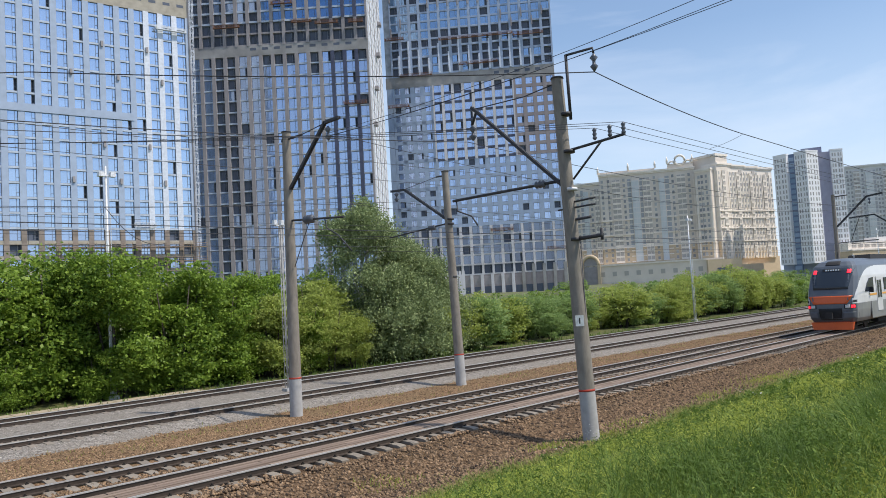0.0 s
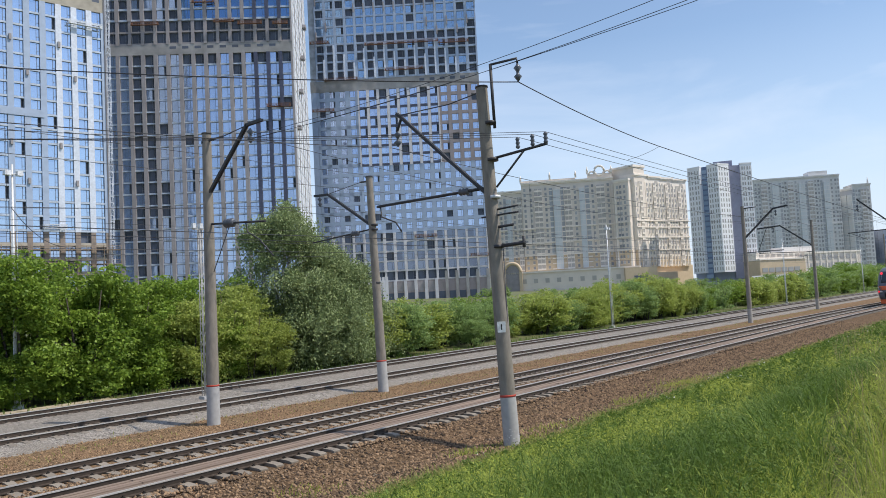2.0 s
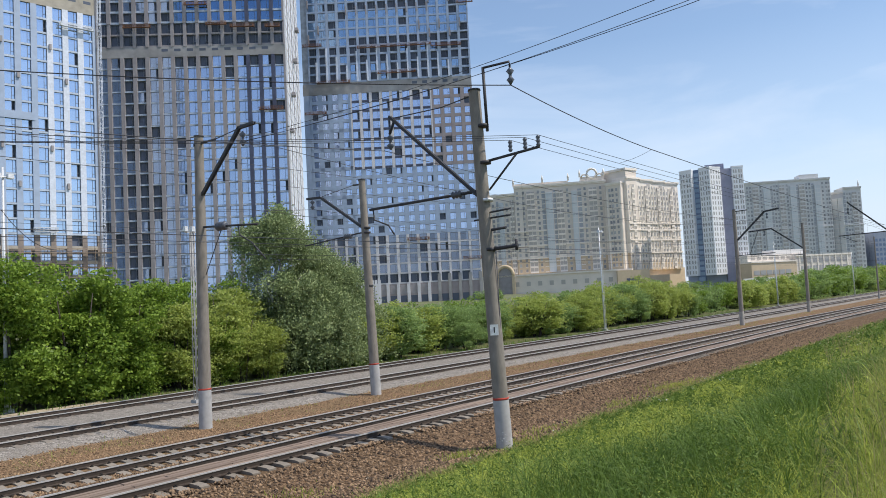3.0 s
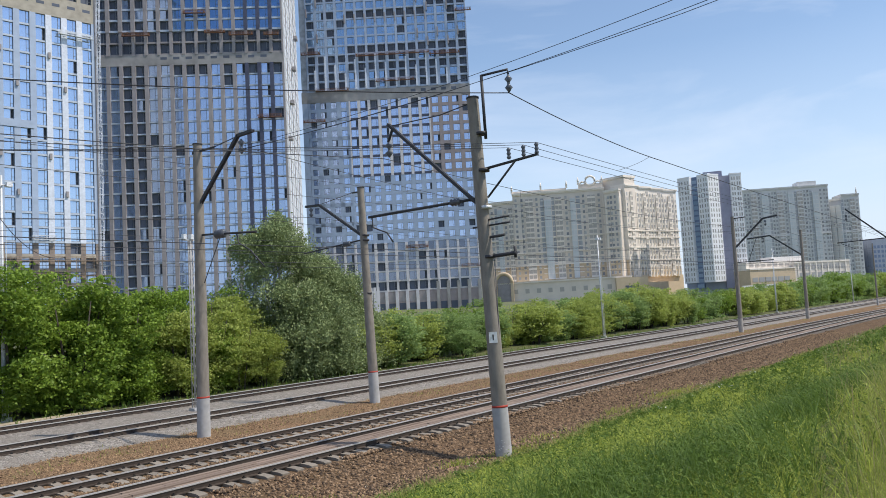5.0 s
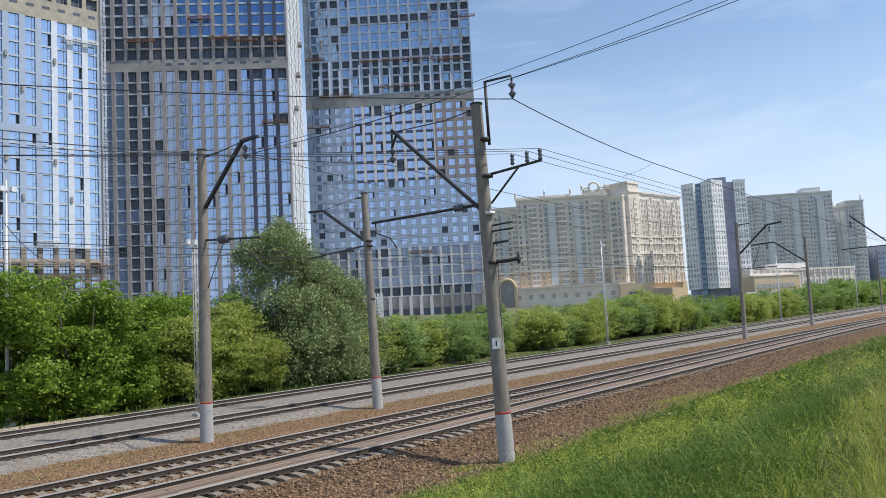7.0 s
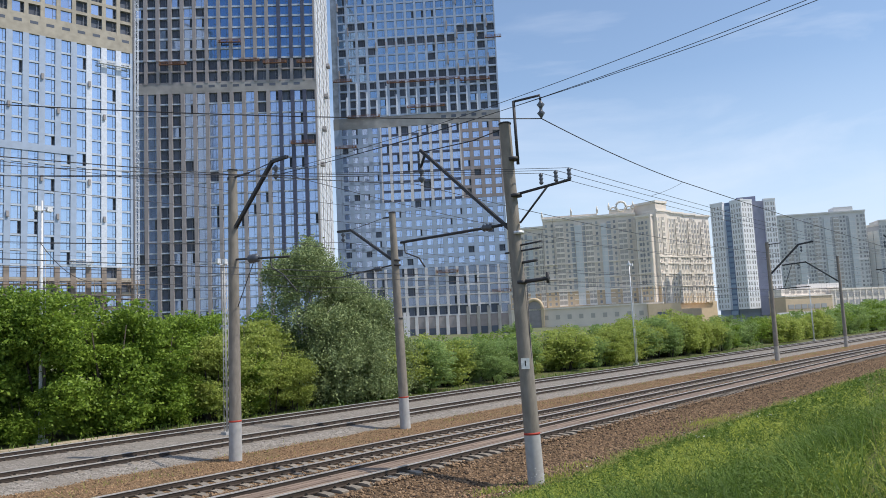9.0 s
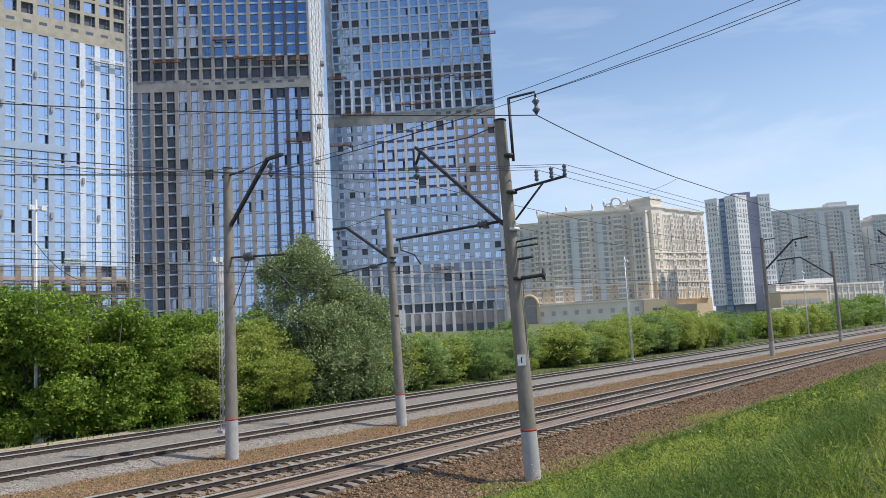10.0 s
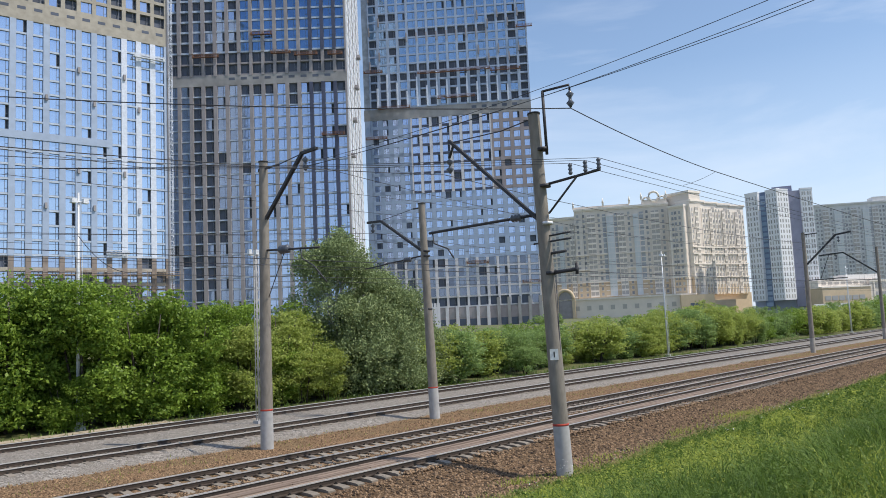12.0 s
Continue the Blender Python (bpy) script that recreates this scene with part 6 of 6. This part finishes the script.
def level_at(z):
    for a, b in zip(LEVELS, LEVELS[1:]):
        if a[0] <= z <= b[0]:
            u = (z - a[0]) / (b[0] - a[0])
            return a[1] + (b[1] - a[1]) * u, a[2] + (b[2] - a[2]) * u
    return LEVELS[-1][1:]


def on_nose(y, z, out=0.02):
    """A point of the nose's front at sideways place y and height z, a little proud of it."""
    xo, w = level_at(z)
    row = nose_row(z, xo, w)
    for (xa, ya, _), (xb, yb, _) in zip(row, row[1:]):
        if ya <= abs(y) <= yb:
            u = (abs(y) - ya) / max(1e-6, yb - ya)
            return (xa + (xb - xa) * u - out, y, z)
    return (row[-1][0], y, z)


def patch(pts_lo, pts_hi, thick=0.02):
    """A plate on the nose between a lower and an upper run of (y, z) points."""
    s = Shape()
    rows = []
    steps_v = 6
    for k in range(steps_v + 1):
        u = k / steps_v
        rows.append([on_nose(a[0] + (b[0] - a[0]) * u, a[1] + (b[1] - a[1]) * u, thick) for a, b in zip(pts_lo, pts_hi)])
    n = len(pts_lo)
    for r in rows:
        s.v += r
    for r in rows:
        s.v += [(x + thick * 2, y, z) for x, y, z in r]
    o = (steps_v + 1) * n
    for k in range(steps_v):
        for i in range(n - 1):
            a = k * n + i
            s.face([a, a + 1, a + n + 1, a + n], 0, True)
            s.face([o + a, o + a + n, o + a + n + 1, o + a + 1], 0)
    for k in range(steps_v):
        for i in (0, n - 1):
            a = k * n + i
            s.face([a, a + n, o + a + n, o + a], 0)
    for i in range(n - 1):
        for k in (0, steps_v):
            a = k * n + i
            s.face([a, a + 1, o + a + 1, o + a], 0)
    return s


def spread_pts(y0, y1, z, n=9):
    return [(y0 + (y1 - y0) * k / (n - 1), z) for k in range(n)]


def bogie(t, x):
    b = part("bogie", Shape().box(x - 1.7, x + 1.7, -1.05, -0.9, 0.45, 0.75).box(x - 1.7, x + 1.7, 0.9, 1.05, 0.45, 0.75).box(x - 0.4, x + 0.4, -0.9, 0.9, 0.5, 0.8), M_TBLACK, t)
    for dx in (-1.25, 1.25):
        for y in (-0.8, 0.66):
            part("wheel", Shape().tube([(x + dx, y, 0.475), (x + dx, y + 0.14, 0.475)], [0.475, 0.46], 20), M_RAIL, b)


def side_parts(t, x0, doors, windows):
    for side in (-1, 1):
        y = side * 1.765
        part("stripe", Shape().box(x0, CAR - 0.3, min(y, y + side * 0.012), max(y, y + side * 0.012), 2.42, 2.56), M_TYELLOW, t)
        for x in windows:
            part("side_window", Shape().box(x, x + 1.5, min(y, y + side * 0.02), max(y, y + side * 0.02), 2.75, 3.65), M_TGLASS, t)
        for x in doors:
            d = part("door", Shape().box(x, x + 1.3, min(y, y + side * 0.03), max(y, y + side * 0.03), 1.25, 3.75), M_TWHITE, t)
            for k in (0.12, 0.72):
                part("door_glass", Shape().box(x + k, x + k + 0.46, min(y, y + side * 0.042), max(y, y + side * 0.042), 2.2, 3.5), M_TGLASS, d)


def end_car():
    t = thing("railcar", "grey, white and orange commuter railcar with red tail lamps", "train", None, "cars of the commuter train")
    s = Shape()
    heights = sorted({round(p[0] + (q[0] - p[0]) * k / 14, 4) for p, q in zip(LEVELS, LEVELS[1:]) for k in range(15)})
    rows = []
    for z in heights:
        xo, w = level_at(z)
        coarse = nose_row(z, xo, w)
        rows.append([tuple(Vector(p).lerp(Vector(q), k / 14)) for p, q in zip(coarse, coarse[1:]) for k in range(14)] + [coarse[-1]])
    n = len(rows[0])
    for sgn in (1, -1):
        k = len(s.v)
        for row in rows:
            s.v += [(x, y * sgn, z) for x, y, z in row]
        for r in range(len(rows) - 1):
            for i in range(n - 1):
                x, y, z = (Vector(rows[r][i]) + Vector(rows[r + 1][i + 1])) / 2
                out = y / level_at(z)[1]
                white_top = min(4.62, 2.35 + 2.3 * (1 - math.exp(-max(0.0, x - 0.3) / 1.5)))
                mat = 1 if out > 0.80 and 2.0 < z < white_top else 2 if z < 2.0 and out > 0.93 else 0
                s.face([k + r * n + i, k + r * n + i + 1, k + (r + 1) * n + i + 1, k + (r + 1) * n + i], mat, True)
    top = [[i + s0 * n * len(rows) + (len(rows) - 1) * n for i in range(n)] for s0 in (0, 1)]
    s.face(top[0] + top[1][::-1], 0)
    low = [[i + s0 * n * len(rows) for i in range(n)] for s0 in (0, 1)]
    s.face(low[0] + low[1][::-1], 0)
    part("body", s, [M_TGREY, M_TWHITE, M_TSILVER], t, "dark grey nose and white side panels")
    part("windscreen", patch(spread_pts(-1.16, 1.16, 3.00), spread_pts(-1.42, 1.42, 4.52)), M_TGLASS, t, "dark raked windscreen")
    for y0 in (-0.62, 0.12):
        part("wiper", patch(spread_pts(y0, y0 + 0.5, 3.08, 5), spread_pts(y0, y0 + 0.5, 3.12, 5), 0.06), M_TBLACK, t)
    disp = part("display", patch(spread_pts(-0.62, 0.62, 4.28), spread_pts(-0.62, 0.62, 4.46), 0.035), M_TBLACK, t)
    for k in range(6):
        part("mark", patch(spread_pts(-0.5 + k * 0.17, -0.40 + k * 0.17, 4.32, 3), spread_pts(-0.5 + k * 0.17, -0.40 + k * 0.17, 4.42, 3), 0.05), M_DISPLAY, disp)
    part("orange_panel", patch(spread_pts(-1.12, 1.12, 1.99), spread_pts(-1.48, 1.48, 2.55)), M_TORANGE, t, "orange nose panel")
    part("grille", patch(spread_pts(-0.72, 0.72, 0.88), spread_pts(-0.78, 0.78, 1.68), 0.015), M_TBLACK, t, "black coupler recess")
    part("coupler", Shape().box(-0.38, 0.5, -0.16, 0.16, 1.02, 1.32).box(-0.45, -0.3, -0.24, 0.24, 0.98, 1.4), M_TBLACK, t)
    for sgn in (-1, 1):
        cl = part("lamp_housing", patch(spread_pts(sgn * 0.92, sgn * 1.66, 1.66), spread_pts(sgn * 0.92, sgn * 1.67, 1.96)), M_TBLACK, t)
        part("headlamp", patch(spread_pts(sgn * 1.0, sgn * 1.30, 1.70, 4), spread_pts(sgn * 1.0, sgn * 1.30, 1.92, 4), 0.04), M_GALV, cl)
        part("tail_lamp", patch(spread_pts(sgn * 1.36, sgn * 1.56, 1.70, 4), spread_pts(sgn * 1.36, sgn * 1.56, 1.90, 4), 0.03), M_TAIL, cl, "lit red tail lamp")
        part("upper_tail_lamp", patch(spread_pts(sgn * 1.02, sgn * 1.26, 4.14, 4), spread_pts(sgn * 1.02, sgn * 1.26, 4.40, 4), 0.045), M_TAIL, t, "lit red tail lamp")
        part("bumper", patch(spread_pts(sgn * 0.80, sgn * 1.60, 0.98), spread_pts(sgn * 0.82, sgn * 1.64, 1.42), 0.06), M_TGREY, t)
        y = sgn * 1.762
        pane = Shape()
        slant = [(2.1, 2.74), (4.2, 2.74), (4.2, 3.74), (3.4, 3.68), (2.7, 3.3)]
        for q in (y - sgn * 0.05, y + sgn * 0.02):
            pane.v += [(px, q, pz) for px, pz in slant]
        pane.face([0, 1, 2, 3, 4]), pane.face([9, 8, 7, 6, 5])
        for q in range(5):
            pane.face([q, (q + 1) % 5, 5 + (q + 1) % 5, 5 + q])
        part("cab_window", pane, M_TGLASS, t)
        part("mirror", Shape().box(3.1, 3.22, min(y, y + sgn * 0.28), max(y, y + sgn * 0.28), 2.65, 3.05), M_TBLACK, t)
        for k in range(4):
            part("mark", patch(spread_pts(sgn * (1.46 + k * 0.05), sgn * (1.495 + k * 0.05), 2.08, 3), spread_pts(sgn * (1.46 + k * 0.05), sgn * (1.495 + k * 0.05), 2.24, 3), 0.03), M_BLACK, t)
        part("lower_side", Shape().box(3.4, CAR - 0.2, min(y, y + sgn * 0.015), max(y, y + sgn * 0.015), 0.8, 2.0), M_TSILVER, t)
    part("plough", patch(spread_pts(-1.38, 1.38, 0.72), spread_pts(-1.42, 1.42, 0.74), 0.05), M_TORANGE, t)
    part("snow_skirt", Shape().box(0.22, 0.5, -1.3, 1.3, 0.16, 0.70, taper=1.08), M_TORANGE, t, "orange snow skirt under the nose")
    part("roof_fairing", patch(spread_pts(-0.5, 0.5, 4.72), spread_pts(-0.45, 0.45, 5.02), 0.05), M_TBLACK, t)
    part("roof_unit", Shape().box(7.5, 12.5, -0.85, 0.85, 5.12, 5.48, taper=0.9), M_TBLACK, t, "black roof equipment")
    part("antenna", Shape().tube([(3.6, 0.3, 5.1), (3.6, 0.3, 5.75)], 0.025, 6), M_TBLACK, t)
    part("horn", Shape().tube([(4.6, -0.5, 5.15), (4.6, -0.5, 5.4), (4.3, -0.5, 5.42)], 0.05, 6), M_GALV, t)
    part("underframe", Shape().box(6.5, CAR - 6.0, -1.3, 1.3, 0.35, 0.95), M_TBLACK, t)
    side_parts(t, 3.2, (4.9, 12.2, 18.2), (6.9, 8.6, 10.3, 14.2, 16.0))
    bogie(t, 3.9), bogie(t, CAR - 3.6)
    return t


def middle_car():
    t = thing("railcar", "grey and white commuter railcar with an amber stripe", "train", None, "cars of the commuter train")
    s = Shape().prism([(w * sg, z) for sg, lv in ((1, LEVELS), (-1, LEVELS[::-1])) for z, _, w in lv], 0.2, CAR - 0.2)
    part("body", s, M_TWHITE, t)
    for sgn in (-1, 1):
        y = sgn * 1.762
        part("lower_side", Shape().box(0.3, CAR - 0.3, min(y, y + sgn * 0.015), max(y, y + sgn * 0.015), 0.8, 2.0), M_TGREY, t)
        part("roof_edge", Shape().box(0.3, CAR - 0.3, min(sgn * 1.3, sgn * 1.6), max(sgn * 1.3, sgn * 1.6), 4.5, 4.92), M_TGREY, t)
    part("gangway", Shape().box(-0.2, 0.25, -0.8, 0.8, 0.9, 3.6), M_TBLACK, t)
    part("roof_unit", Shape().box(5, 11, -0.95, 0.95, 5.12, 5.55, taper=0.93), M_TBLACK, t)
    part("underframe", Shape().box(6, CAR - 6, -1.3, 1.3, 0.35, 0.95), M_TBLACK, t)
    side_parts(t, 0.3, (3.0, 10.4, 17.6), (5.0, 6.8, 8.6, 12.2, 14.0, 15.8))
    bogie(t, 3.6), bogie(t, CAR - 3.6)
    return t


tail_car = end_car()
cars = [tail_car, middle_car()]
for k in range(3):
    cars.append(copy_thing(cars[1], pose(0, 0, 0)))


# ---- what moves ----
def motions():
    for i, car in enumerate(cars):
        rows = []
        for k in range(25):
            t = k * 0.5
            x = 58.9 + 31.1 * t + i * (CAR + 0.5)
            a, b = 18.6 + curve_near(x), 18.6 + curve_near(x + CAR)
            rows.append((t, pose(x, a, 0.2, 0, 0, math.degrees(math.atan2(b - a, CAR)))))
        walk(car, rows)


motions()
